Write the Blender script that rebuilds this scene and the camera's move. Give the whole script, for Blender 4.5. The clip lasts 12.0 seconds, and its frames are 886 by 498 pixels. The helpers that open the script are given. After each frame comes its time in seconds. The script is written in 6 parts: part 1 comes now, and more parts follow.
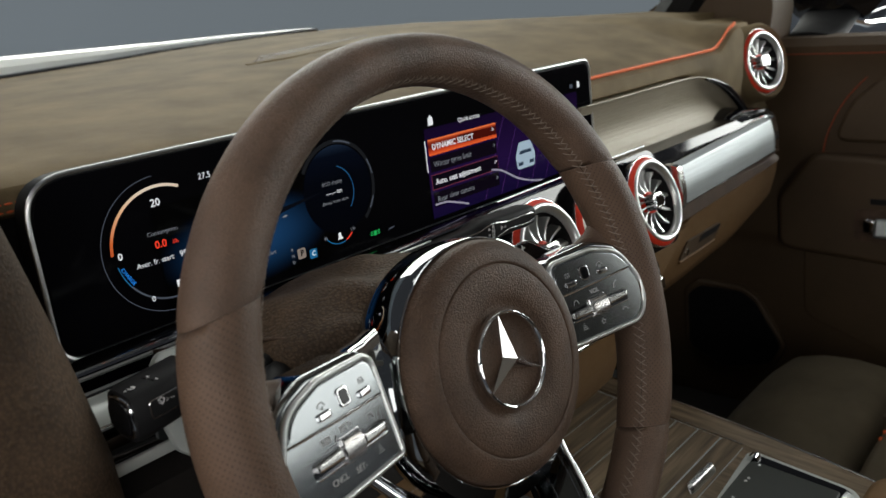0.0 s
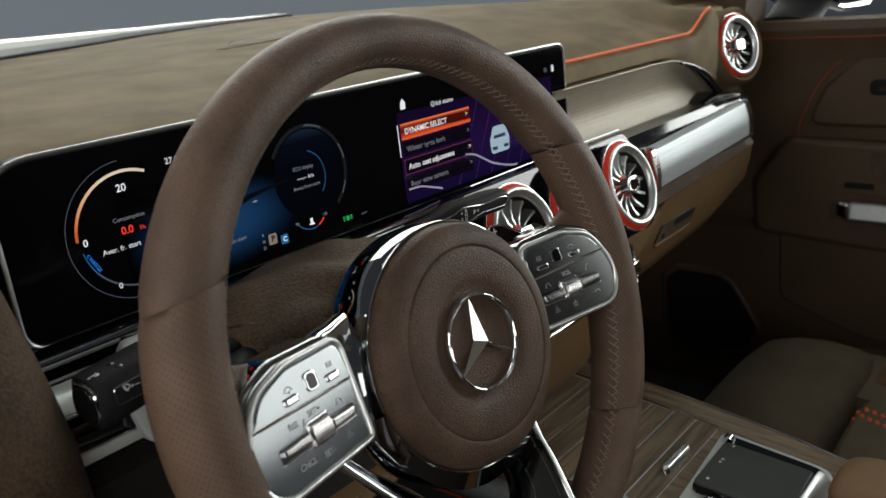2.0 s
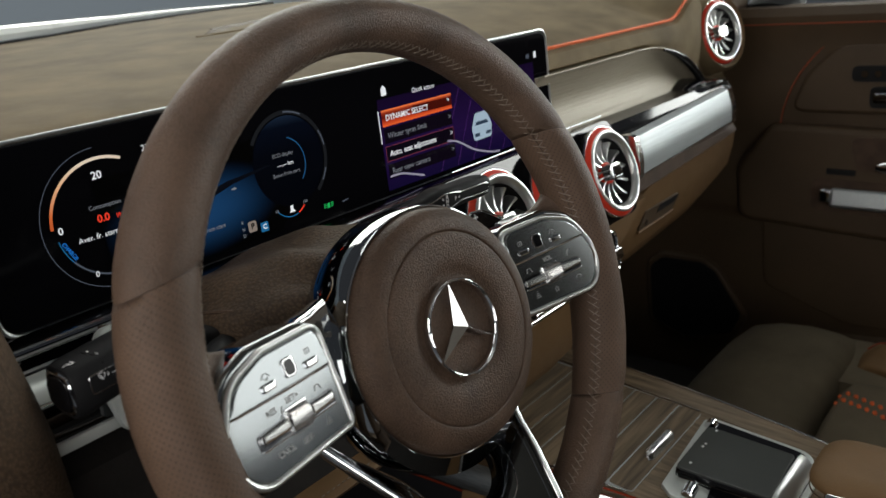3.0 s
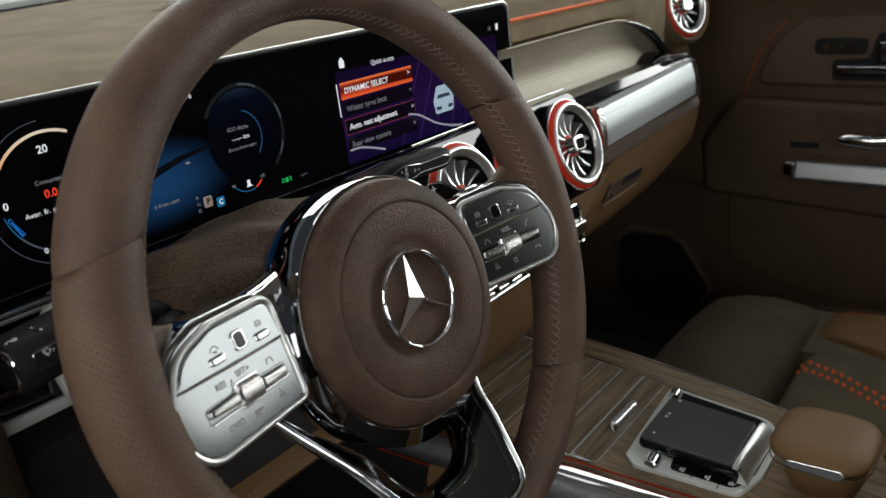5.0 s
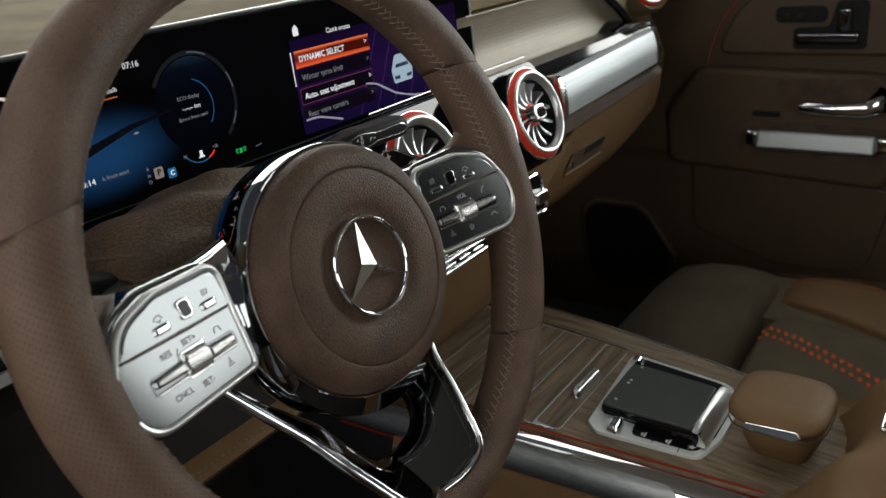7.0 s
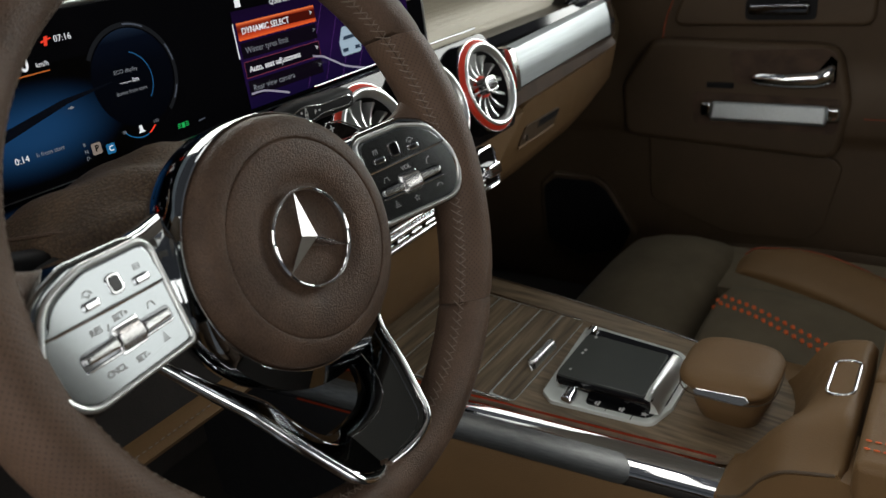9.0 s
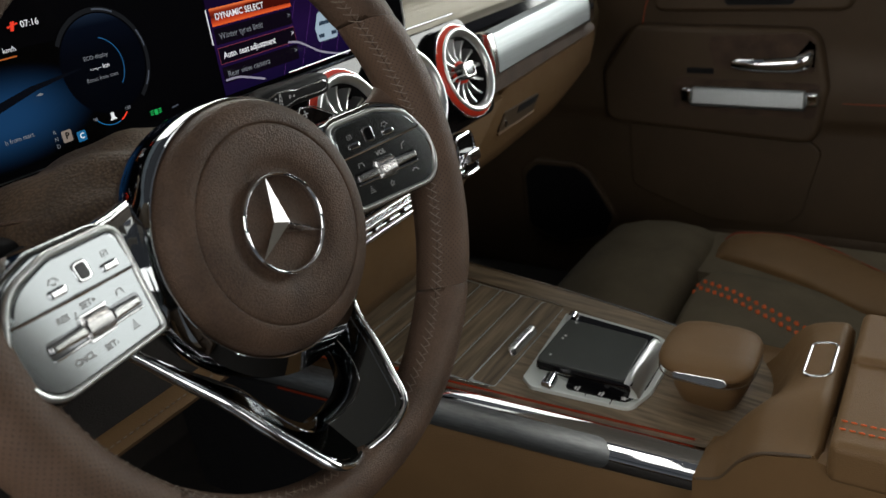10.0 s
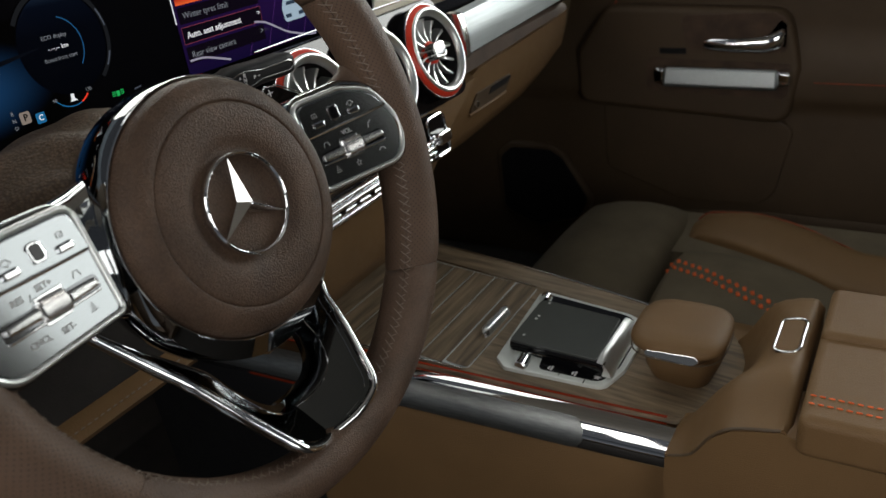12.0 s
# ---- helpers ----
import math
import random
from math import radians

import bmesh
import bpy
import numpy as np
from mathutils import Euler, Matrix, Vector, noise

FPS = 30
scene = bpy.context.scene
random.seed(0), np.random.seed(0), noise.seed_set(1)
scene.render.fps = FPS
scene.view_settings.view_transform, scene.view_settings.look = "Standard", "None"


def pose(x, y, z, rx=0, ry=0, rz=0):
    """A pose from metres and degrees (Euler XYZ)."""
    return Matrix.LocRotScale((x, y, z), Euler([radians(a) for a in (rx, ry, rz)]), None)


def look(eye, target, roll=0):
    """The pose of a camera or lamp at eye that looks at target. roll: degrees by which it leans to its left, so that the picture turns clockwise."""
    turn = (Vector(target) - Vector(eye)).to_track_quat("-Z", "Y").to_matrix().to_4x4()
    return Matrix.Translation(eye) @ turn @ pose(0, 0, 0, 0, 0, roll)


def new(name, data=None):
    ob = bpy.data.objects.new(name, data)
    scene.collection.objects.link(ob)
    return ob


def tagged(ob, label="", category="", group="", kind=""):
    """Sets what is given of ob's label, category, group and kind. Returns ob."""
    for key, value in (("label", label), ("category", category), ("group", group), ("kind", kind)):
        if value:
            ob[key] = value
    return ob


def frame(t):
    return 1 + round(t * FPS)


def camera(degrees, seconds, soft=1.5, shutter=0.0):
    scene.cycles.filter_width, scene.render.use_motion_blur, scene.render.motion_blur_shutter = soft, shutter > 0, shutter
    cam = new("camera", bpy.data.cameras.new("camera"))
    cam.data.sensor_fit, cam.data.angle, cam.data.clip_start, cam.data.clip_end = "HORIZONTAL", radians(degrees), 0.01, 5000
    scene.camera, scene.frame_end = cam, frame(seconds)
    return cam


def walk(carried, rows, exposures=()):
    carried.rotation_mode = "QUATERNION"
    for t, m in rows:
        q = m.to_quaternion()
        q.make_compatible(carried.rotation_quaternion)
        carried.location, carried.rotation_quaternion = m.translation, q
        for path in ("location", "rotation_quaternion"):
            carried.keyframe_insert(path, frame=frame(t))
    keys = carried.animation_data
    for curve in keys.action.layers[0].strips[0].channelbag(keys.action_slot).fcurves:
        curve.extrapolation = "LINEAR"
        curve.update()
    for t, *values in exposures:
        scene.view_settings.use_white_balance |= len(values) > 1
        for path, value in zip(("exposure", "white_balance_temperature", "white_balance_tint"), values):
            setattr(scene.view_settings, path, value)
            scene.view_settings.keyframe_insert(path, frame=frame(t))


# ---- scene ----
cam = camera(56.75, 12.0)
PATH = [
    (0, -0.34833, -0.2754, 0.86133, 73.077, 4.728, -48.855),
    (0.5, -0.3475, -0.27619, 0.86044, 72.933, 4.759, -49.066),
    (1, -0.3456, -0.27711, 0.8591, 72.722, 4.81, -49.368),
    (1.5, -0.34393, -0.27789, 0.8579, 72.494, 4.85, -49.774),
    (2, -0.34211, -0.27916, 0.85649, 72.165, 4.83, -50.215),
    (2.5, -0.34028, -0.28006, 0.85485, 71.779, 4.838, -50.706),
    (3, -0.33809, -0.28118, 0.85242, 71.408, 4.92, -51.202),
    (5, -0.32931, -0.28786, 0.84438, 69.863, 5.039, -53.143),
    (5.5, -0.32723, -0.2894, 0.84254, 69.422, 5.048, -53.661),
    (6, -0.3252, -0.29145, 0.83979, 68.956, 5.108, -54.154),
    (6.5, -0.32326, -0.29317, 0.83755, 68.509, 5.147, -54.669),
    (7, -0.32103, -0.29516, 0.83562, 68.069, 5.17, -55.255),
    (9, -0.31182, -0.30573, 0.82788, 66.377, 5.306, -57.798),
    (9.5, -0.30984, -0.30812, 0.8259, 65.96, 5.364, -58.34),
    (10, -0.30734, -0.30996, 0.82373, 65.52, 5.387, -58.953),
    (10.5, -0.30515, -0.31113, 0.82173, 65.113, 5.365, -59.473),
    (11, -0.30367, -0.31263, 0.81954, 64.777, 5.39, -59.933),
    (11.5, -0.30221, -0.31382, 0.81801, 64.547, 5.38, -60.318),
    (12, -0.3016, -0.31453, 0.81719, 64.376, 5.426, -60.559),
]

cam.data.dof.use_dof, cam.data.dof.focus_distance, cam.data.dof.aperture_fstop = True, 0.60, 11.0
walk(cam, [(t, pose(*p)) for t, *p in PATH])

# ---- light: a studio hall; unseen soft boxes placed to fit lit sides and highlights ----
world = bpy.data.worlds.new("studio")
scene.world = world
world.use_nodes = True
wn = world.node_tree.nodes
wn["Background"].inputs[0].default_value = (0.66, 0.70, 0.78, 1)
wn["Background"].inputs[1].default_value = 0.09


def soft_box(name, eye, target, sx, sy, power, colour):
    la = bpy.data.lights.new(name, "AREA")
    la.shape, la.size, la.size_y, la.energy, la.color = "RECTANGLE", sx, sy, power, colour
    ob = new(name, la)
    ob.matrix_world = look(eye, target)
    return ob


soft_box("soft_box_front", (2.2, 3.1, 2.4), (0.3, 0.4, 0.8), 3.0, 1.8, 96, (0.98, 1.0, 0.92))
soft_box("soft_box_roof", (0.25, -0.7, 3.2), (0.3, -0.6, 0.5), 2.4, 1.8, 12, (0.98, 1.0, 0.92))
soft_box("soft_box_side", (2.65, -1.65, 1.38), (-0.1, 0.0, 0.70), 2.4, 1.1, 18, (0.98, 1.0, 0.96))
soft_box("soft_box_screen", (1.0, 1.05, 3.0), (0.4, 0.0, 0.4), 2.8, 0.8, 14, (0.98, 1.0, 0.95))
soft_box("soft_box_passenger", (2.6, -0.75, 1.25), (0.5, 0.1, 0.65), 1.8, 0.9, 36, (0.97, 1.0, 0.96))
# two added fills close to the car brighten the rim and left cheek
soft_box("fill_corner", (-0.78, 0.40, 0.97), (-0.17, 0.0, 0.66), 0.5, 0.35, 3.8, (1.0, 0.96, 0.90))
soft_box("fill_driver", (-0.95, -0.02, 1.18), (-0.24, 0.10, 0.66), 0.60, 0.45, 4.0, (1.0, 0.96, 0.90))
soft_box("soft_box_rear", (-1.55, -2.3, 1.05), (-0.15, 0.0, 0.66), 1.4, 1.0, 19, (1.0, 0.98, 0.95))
# small added fill that gives the badge its white glint
soft_box("fill_low", (-1.10, -0.42, 0.84), (0.0, 0.0, 0.66), 0.42, 0.30, 0.9, (1.0, 0.97, 0.94))


# ---- materials ----
def mat(name, colour, rough=0.5, metal=0.0, spec=0.5, var=0.15, var_scale=8.0, bump=0.0, bump_scale=400.0, bump_kind="NOISE", coat=0.0, rough_var=0.08, stretch=(1, 1, 1), crease=0.0):
    m = bpy.data.materials.new(name)
    m.use_nodes = True
    nt = m.node_tree
    N, L = nt.nodes, nt.links
    b = N["Principled BSDF"]
    b.inputs["Metallic"].default_value = metal
    b.inputs["Specular IOR Level"].default_value = spec
    b.inputs["Coat Weight"].default_value = coat
    tc = N.new("ShaderNodeTexCoord")
    mp = N.new("ShaderNodeMapping")
    mp.inputs["Scale"].default_value = stretch
    L.new(tc.outputs["Object"], mp.inputs["Vector"])
    n1 = N.new("ShaderNodeTexNoise")
    n1.inputs["Scale"].default_value, n1.inputs["Detail"].default_value = var_scale, 6
    L.new(mp.outputs[0], n1.inputs["Vector"])
    ramp = N.new("ShaderNodeValToRGB")
    lo, hi = [tuple(max(0.0, c * k) for c in colour) + (1,) for k in (1 - var, 1 + var)]
    ramp.color_ramp.elements[0].position, ramp.color_ramp.elements[0].color = 0.3, lo
    ramp.color_ramp.elements[1].position, ramp.color_ramp.elements[1].color = 0.7, hi
    L.new(n1.outputs["Fac"], ramp.inputs[0])
    L.new(ramp.outputs[0], b.inputs["Base Color"])
    mr = N.new("ShaderNodeMapRange")
    mr.inputs["To Min"].default_value, mr.inputs["To Max"].default_value = max(0.0, rough - rough_var), min(1.0, rough + rough_var)
    n2 = N.new("ShaderNodeTexNoise")
    n2.inputs["Scale"].default_value = var_scale * 7
    L.new(mp.outputs[0], n2.inputs["Vector"])
    L.new(n2.outputs["Fac"], mr.inputs["Value"])
    L.new(mr.outputs[0], b.inputs["Roughness"])
    if bump:
        if bump_kind == "CELLS":
            warp = N.new("ShaderNodeTexNoise")
            warp.inputs["Scale"].default_value, warp.inputs["Detail"].default_value = bump_scale * 0.35, 3
            L.new(mp.outputs[0], warp.inputs["Vector"])
            add = N.new("ShaderNodeVectorMath")
            add.operation, add.inputs[2].default_value = "MULTIPLY_ADD", (0, 0, 0)
            add.inputs[1].default_value = (1.1 / bump_scale,) * 3
            L.new(warp.outputs["Color"], add.inputs[0])
            L.new(mp.outputs[0], add.inputs[2])
            t = N.new("ShaderNodeTexVoronoi")
            t.feature, t.inputs["Scale"].default_value = "SMOOTH_F1", bump_scale
            t.inputs["Smoothness"].default_value = 0.35
            L.new(add.outputs[0], t.inputs["Vector"])
            clamp = N.new("ShaderNodeMapRange")
            clamp.inputs["From Min"].default_value, clamp.inputs["From Max"].default_value = 0.75, 0.05
            L.new(t.outputs["Distance"], clamp.inputs["Value"])
            height = clamp.outputs[0]
            if crease:
                # the colour is darker between the cells of the hide's grain
                cell_tone = N.new("ShaderNodeMapRange")
                cell_tone.inputs["To Min"].default_value, cell_tone.inputs["To Max"].default_value = 1.0 - crease, 1.0 + 0.3 * crease
                L.new(height, cell_tone.inputs["Value"])
                mul = N.new("ShaderNodeVectorMath")
                mul.operation = "SCALE"
                L.new(ramp.outputs[0], mul.inputs[0])
                L.new(cell_tone.outputs[0], mul.inputs["Scale"])
                L.new(mul.outputs[0], b.inputs["Base Color"])
        else:
            t = N.new("ShaderNodeTexNoise")
            t.inputs["Scale"].default_value, t.inputs["Detail"].default_value = bump_scale, 4
            L.new(mp.outputs[0], t.inputs["Vector"])
            height = t.outputs["Fac"]
        bp = N.new("ShaderNodeBump")
        bp.inputs["Strength"].default_value, bp.inputs["Distance"].default_value = bump, 0.0006
        L.new(height, bp.inputs["Height"])
        L.new(bp.outputs[0], b.inputs["Normal"])
    return m


def glow(name, colour, strength):
    m = bpy.data.materials.new(name)
    m.use_nodes = True
    b = m.node_tree.nodes["Principled BSDF"]
    b.inputs["Base Color"].default_value = (0.002, 0.002, 0.002, 1)
    b.inputs["Emission Color"].default_value = (*colour, 1)
    b.inputs["Emission Strength"].default_value = strength
    b.inputs["Roughness"].default_value = 0.08
    b.inputs["Specular IOR Level"].default_value = 0.03
    return m


LEATHER = mat("brown_leather", (0.092, 0.057, 0.038), 0.55, spec=0.26, var=0.30, var_scale=30, bump=0.55, bump_scale=880, bump_kind="CELLS", crease=0.28)
RIM_LEATHER = mat("rim_leather", (0.108, 0.068, 0.047), 0.50, spec=0.30, var=0.28, var_scale=30, bump=0.5, bump_scale=1000, bump_kind="CELLS", crease=0.24)
SUEDE = mat("brown_nubuck", (0.168, 0.127, 0.071), 0.8, spec=0.2, var=0.26, var_scale=16, bump=0.35, bump_scale=500)
TAN = mat("tan_leather", (0.170, 0.099, 0.044), 0.52, spec=0.28, var=0.08, var_scale=12, bump=0.25, bump_scale=800, bump_kind="CELLS")
DOOR_BROWN = mat("door_brown", (0.074, 0.046, 0.023), 0.6, var=0.12, var_scale=9, bump=0.2, bump_scale=700, bump_kind="CELLS")
SEAT_DARK = mat("seat_nubuck", (0.122, 0.098, 0.062), 0.8, var=0.2, var_scale=14, bump=0.35, bump_scale=420)
CHROME = mat("chrome", (0.80, 0.81, 0.82), 0.05, metal=1.0, var=0.02, rough_var=0.02)
DARK_CHROME = mat("dark_chrome", (0.20, 0.205, 0.215), 0.07, metal=1.0, var=0.05, rough_var=0.03)
SATIN = mat("satin_metal", (0.66, 0.66, 0.65), 0.24, metal=1.0, var=0.03, rough_var=0.02)
BRUSHED = mat("brushed_metal", (0.32, 0.335, 0.335), 0.48, metal=1.0, var=0.18, var_scale=40, bump=0.08, bump_scale=220, stretch=(12, 0.25, 12))
BRUSHED_X = mat("brushed_bar", (0.52, 0.56, 0.57), 0.52, metal=1.0, var=0.10, var_scale=30, bump=0.06, bump_scale=160, stretch=(0.4, 14, 14))
SPOKE = mat("spoke_metal", (0.10, 0.11, 0.115), 0.08, metal=1.0, var=0.05, rough_var=0.02)
POD_METAL = mat("pod_metal", (0.33, 0.35, 0.36), 0.13, metal=1.0, var=0.03, rough_var=0.015)
SMOKED = mat("hub_chrome", (0.32, 0.335, 0.34), 0.045, metal=1.0, var=0.03, rough_var=0.015)
PIANO = mat("piano_black", (0.006, 0.006, 0.007), 0.06, spec=0.4, var=0.05, rough_var=0.03)
BLACK = mat("black_plastic", (0.010, 0.010, 0.011), 0.58, spec=0.2, var=0.15, bump=0.15, bump_scale=900)
GLASS_BLACK = mat("display_glass", (0.003, 0.003, 0.004), 0.08, spec=0.03, var=0.05, rough_var=0.02)
PALE = mat("pale_satin", (0.74, 0.76, 0.75), 0.34, metal=0.9, var=0.03, rough_var=0.02)
PEARL = mat("pearl_white", (0.72, 0.76, 0.73), 0.30, metal=0.25, var=0.03, rough_var=0.02)
RED = mat("orange_red_lacquer", (0.74, 0.050, 0.022), 0.34, var=0.06)
THREAD = mat("orange_thread", (0.82, 0.15, 0.035), 0.7, var=0.12, bump=0.3, bump_scale=1500)
DULL_THREAD = mat("dull_orange_seam", (0.30, 0.060, 0.022), 0.75, var=0.12)
GREY_THREAD = mat("grey_thread", (0.20, 0.160, 0.128), 0.7, var=0.12)
CARPET = mat("carpet", (0.012, 0.0095, 0.008), 0.95, var=0.3, var_scale=40, bump=0.8, bump_scale=900)
PRINT = mat("grey_print", (0.29, 0.29, 0.29), 0.5, var=0.03)
WHITE_PRINT = mat("white_print", (0.7, 0.7, 0.7), 0.5, var=0.03)
LINER = mat("roof_cloth", (0.32, 0.30, 0.27), 0.9, var=0.08, bump=0.2, bump_scale=600)
AMBIENT = glow("ambient_strip", (1.0, 0.10, 0.03), 0.09)


def wood(name, along):
    m = mat(name, (0.215, 0.160, 0.104), 0.46, spec=0.3, var=0.26, var_scale=14, bump=0.18, bump_scale=90, stretch=along)
    N, L = m.node_tree.nodes, m.node_tree.links
    b = N["Principled BSDF"]
    src = b.inputs["Base Color"].links[0].from_socket
    fine = N.new("ShaderNodeTexNoise")
    fine.inputs["Scale"].default_value, fine.inputs["Detail"].default_value = 190, 8
    mp = [n for n in N if n.bl_idname == "ShaderNodeMapping"][0]
    L.new(mp.outputs[0], fine.inputs["Vector"])
    mr = N.new("ShaderNodeMapRange")
    mr.inputs["From Min"].default_value, mr.inputs["From Max"].default_value = 0.35, 0.65
    mr.inputs["To Min"].default_value, mr.inputs["To Max"].default_value = 0.55, 1.25
    L.new(fine.outputs["Fac"], mr.inputs["Value"])
    mul = N.new("ShaderNodeVectorMath")
    mul.operation = "SCALE"
    L.new(src, mul.inputs[0])
    L.new(mr.outputs[0], mul.inputs["Scale"])
    L.new(mul.outputs[0], b.inputs["Base Color"])
    return m


WALNUT = wood("walnut_veneer", (0.06, 1.0, 1.0))
WALNUT_LONG = wood("walnut_veneer_long", (1.0, 0.06, 1.0))


def weave(name):
    m = mat(name, (0.33, 0.29, 0.215), 0.5, metal=0.15, var=0.10, var_scale=8, stretch=(0.3, 1, 1))
    N, L = m.node_tree.nodes, m.node_tree.links
    b = N["Principled BSDF"]
    tc = [n for n in N if n.bl_idname == "ShaderNodeTexCoord"][0]
    t = N.new("ShaderNodeTexVoronoi")
    t.inputs["Scale"].default_value, t.inputs["Randomness"].default_value = 210, 0.0
    L.new(tc.outputs["Object"], t.inputs["Vector"])
    bp = N.new("ShaderNodeBump")
    bp.inputs["Strength"].default_value, bp.inputs["Distance"].default_value = 0.5, 0.001
    L.new(t.outputs["Distance"], bp.inputs["Height"])
    L.new(bp.outputs[0], b.inputs["Normal"])
    return m


DECOR = weave("champagne_weave")


def perforated(name):
    m = mat(name, (0.108, 0.067, 0.045), 0.5, spec=0.28, var=0.20, var_scale=24, bump=0.4, bump_scale=900, bump_kind="CELLS")
    N, L = m.node_tree.nodes, m.node_tree.links
    b = N["Principled BSDF"]
    src = b.inputs["Base Color"].links[0].from_socket
    old = b.inputs["Normal"].links[0].from_socket
    uv = N.new("ShaderNodeUVMap")
    uv.uv_map = "holes"
    t = N.new("ShaderNodeTexVoronoi")
    t.inputs["Scale"].default_value, t.inputs["Randomness"].default_value = 1.0, 0.0
    t.voronoi_dimensions = "2D"
    L.new(uv.outputs[0], t.inputs["Vector"])
    mr = N.new("ShaderNodeMapRange")
    mr.inputs["From Min"].default_value, mr.inputs["From Max"].default_value = 0.12, 0.22
    L.new(t.outputs["Distance"], mr.inputs["Value"])
    mix = N.new("ShaderNodeMix")
    mix.data_type = "RGBA"
    mix.inputs[6].default_value = (0.046, 0.030, 0.022, 1)
    L.new(mr.outputs[0], mix.inputs[0])
    L.new(src, mix.inputs[7])
    L.new(mix.outputs[2], b.inputs["Base Color"])
    bp = N.new("ShaderNodeBump")
    bp.inputs["Strength"].default_value, bp.inputs["Distance"].default_value = 0.35, 0.0006
    L.new(mr.outputs[0], bp.inputs["Height"])
    L.new(old, bp.inputs["Normal"])
    L.new(bp.outputs[0], b.inputs["Normal"])
    return m


PERFORATED = perforated("perforated_leather")
COWL_LEATHER = mat("cowl_leather", (0.098, 0.064, 0.040), 0.60, spec=0.22, var=0.35, var_scale=22, bump=0.9, bump_scale=520, bump_kind="CELLS", crease=0.45)

# ---- mesh tools ----


def finish(bm, sharp=38):
    bmesh.ops.recalc_face_normals(bm, faces=bm.faces)
    for f in bm.faces:
        f.smooth = True
    for e in bm.edges:
        if len(e.link_faces) == 2 and e.calc_face_angle(0) > radians(sharp):
            e.smooth = False


def part(name, bm, material, parent, label="", local=False, m=None, sharp=38):
    """One mesh under a thing or a part. Its points are in the car's axes, or in the parent's with local."""
    finish(bm, sharp)
    me = bpy.data.meshes.new(name)
    bm.to_mesh(me)
    bm.free()
    me.materials.append(material)
    ob = new(name, me)
    if parent:
        ob.parent = parent
        if not local:
            w = parent.matrix_basis.copy()
            q = parent
            while q.parent:
                w = q.parent.matrix_basis @ q.matrix_parent_inverse @ w
                q = q.parent
            ob.matrix_parent_inverse = w.inverted()
    if m is not None:
        ob.matrix_basis = m
    if label:
        ob["label"] = label
    areas = sorted(f.area for f in me.polygons)
    if len(areas) < 3000 and areas[-1] > 12 * areas[len(areas) // 2]:
        wnm = ob.modifiers.new("even_faces", "WEIGHTED_NORMAL")
        wnm.keep_sharp, wnm.weight = True, 100
    return ob


def twin(ob, m):
    """A second object on the same mesh."""
    c = ob.copy()
    scene.collection.objects.link(c)
    c.matrix_basis = m
    return c


def thing(name, m, label, category, group="", kind=""):
    ob = new(name)
    ob.empty_display_size = 0.05
    ob.matrix_basis = m if isinstance(m, Matrix) else Matrix.Translation(m)
    return tagged(ob, label, category, group, kind)


def rounded(points, radius, steps=5):
    """A 2D outline with its corners rounded; radius is one number or one for each corner."""
    out, n = [], len(points)
    for i, p in enumerate(points):
        r = radius[i] if isinstance(radius, (list, tuple)) else radius
        p, a, b = Vector(p), Vector(points[i - 1]), Vector(points[(i + 1) % n])
        u, v = (a - p), (b - p)
        lu, lv = u.length, v.length
        u, v = u / lu, v / lv
        ang = u.angle(v)
        d = min(r / max(math.tan(ang / 2), 1e-3), lu * 0.48, lv * 0.48)
        if r <= 0 or ang > 3.05:
            out.append(p)
            continue
        s, e = p + u * d, p + v * d
        for k in range(steps + 1):
            t = k / steps
            out.append(s * (1 - t) ** 2 + p * 2 * t * (1 - t) + e * t * t)
    return out


def prism(outline, z0, z1, bevel=0.0, m=None, seg=2, place=None):
    """A plate with that outline in x, y from z0 to z1, its upper edge bevelled; place(x, y, z) may bend it."""
    bm = bmesh.new()
    n = len(outline)
    rings = [(0.0, z0), (0.0, z1 - bevel)]
    if bevel:
        for k in range(1, seg + 1):
            a = k / seg * math.pi / 2
            rings.append((bevel * (1 - math.cos(a)), z1 - bevel + bevel * math.sin(a)))
    else:
        rings[1] = (0.0, z1)
    area = sum(outline[i - 1][0] * outline[i][1] - outline[i][0] * outline[i - 1][1] for i in range(n))
    sgn = 1 if area > 0 else -1
    normals = []
    for i in range(n):
        a, b = Vector(outline[i - 1][:2]), Vector(outline[(i + 1) % n][:2])
        d = (b - a).normalized()
        normals.append(Vector((-d.y, d.x)) * sgn)
    vs = []
    for inset, z in rings:
        row = []
        for p, q in zip(outline, normals):
            x, y = p[0] + q.x * inset, p[1] + q.y * inset
            row.append(bm.verts.new(place(x, y, z) if place else (x, y, z)))
        vs.append(row)
    for a, b in zip(vs, vs[1:]):
        for i in range(n):
            j = (i + 1) % n
            bm.faces.new((a[i], a[j], b[j], b[i]))
    bm.faces.new(vs[-1])
    bm.faces.new(list(reversed(vs[0])))
    if m is not None:
        bm.transform(m)
    return bm


def box(x0, x1, y0, y1, z0, z1, bevel=0.002, seg=2, m=None):
    bm = bmesh.new()
    bmesh.ops.create_cube(bm, size=1)
    bm.transform(Matrix.Translation(((x0 + x1) / 2, (y0 + y1) / 2, (z0 + z1) / 2)) @ Matrix.Diagonal((abs(x1 - x0), abs(y1 - y0), abs(z1 - z0), 1)))
    if bevel:
        bmesh.ops.bevel(bm, geom=bm.edges[:], offset=bevel, segments=seg, profile=0.5, affect="EDGES")
    if m is not None:
        bm.transform(m)
    return bm


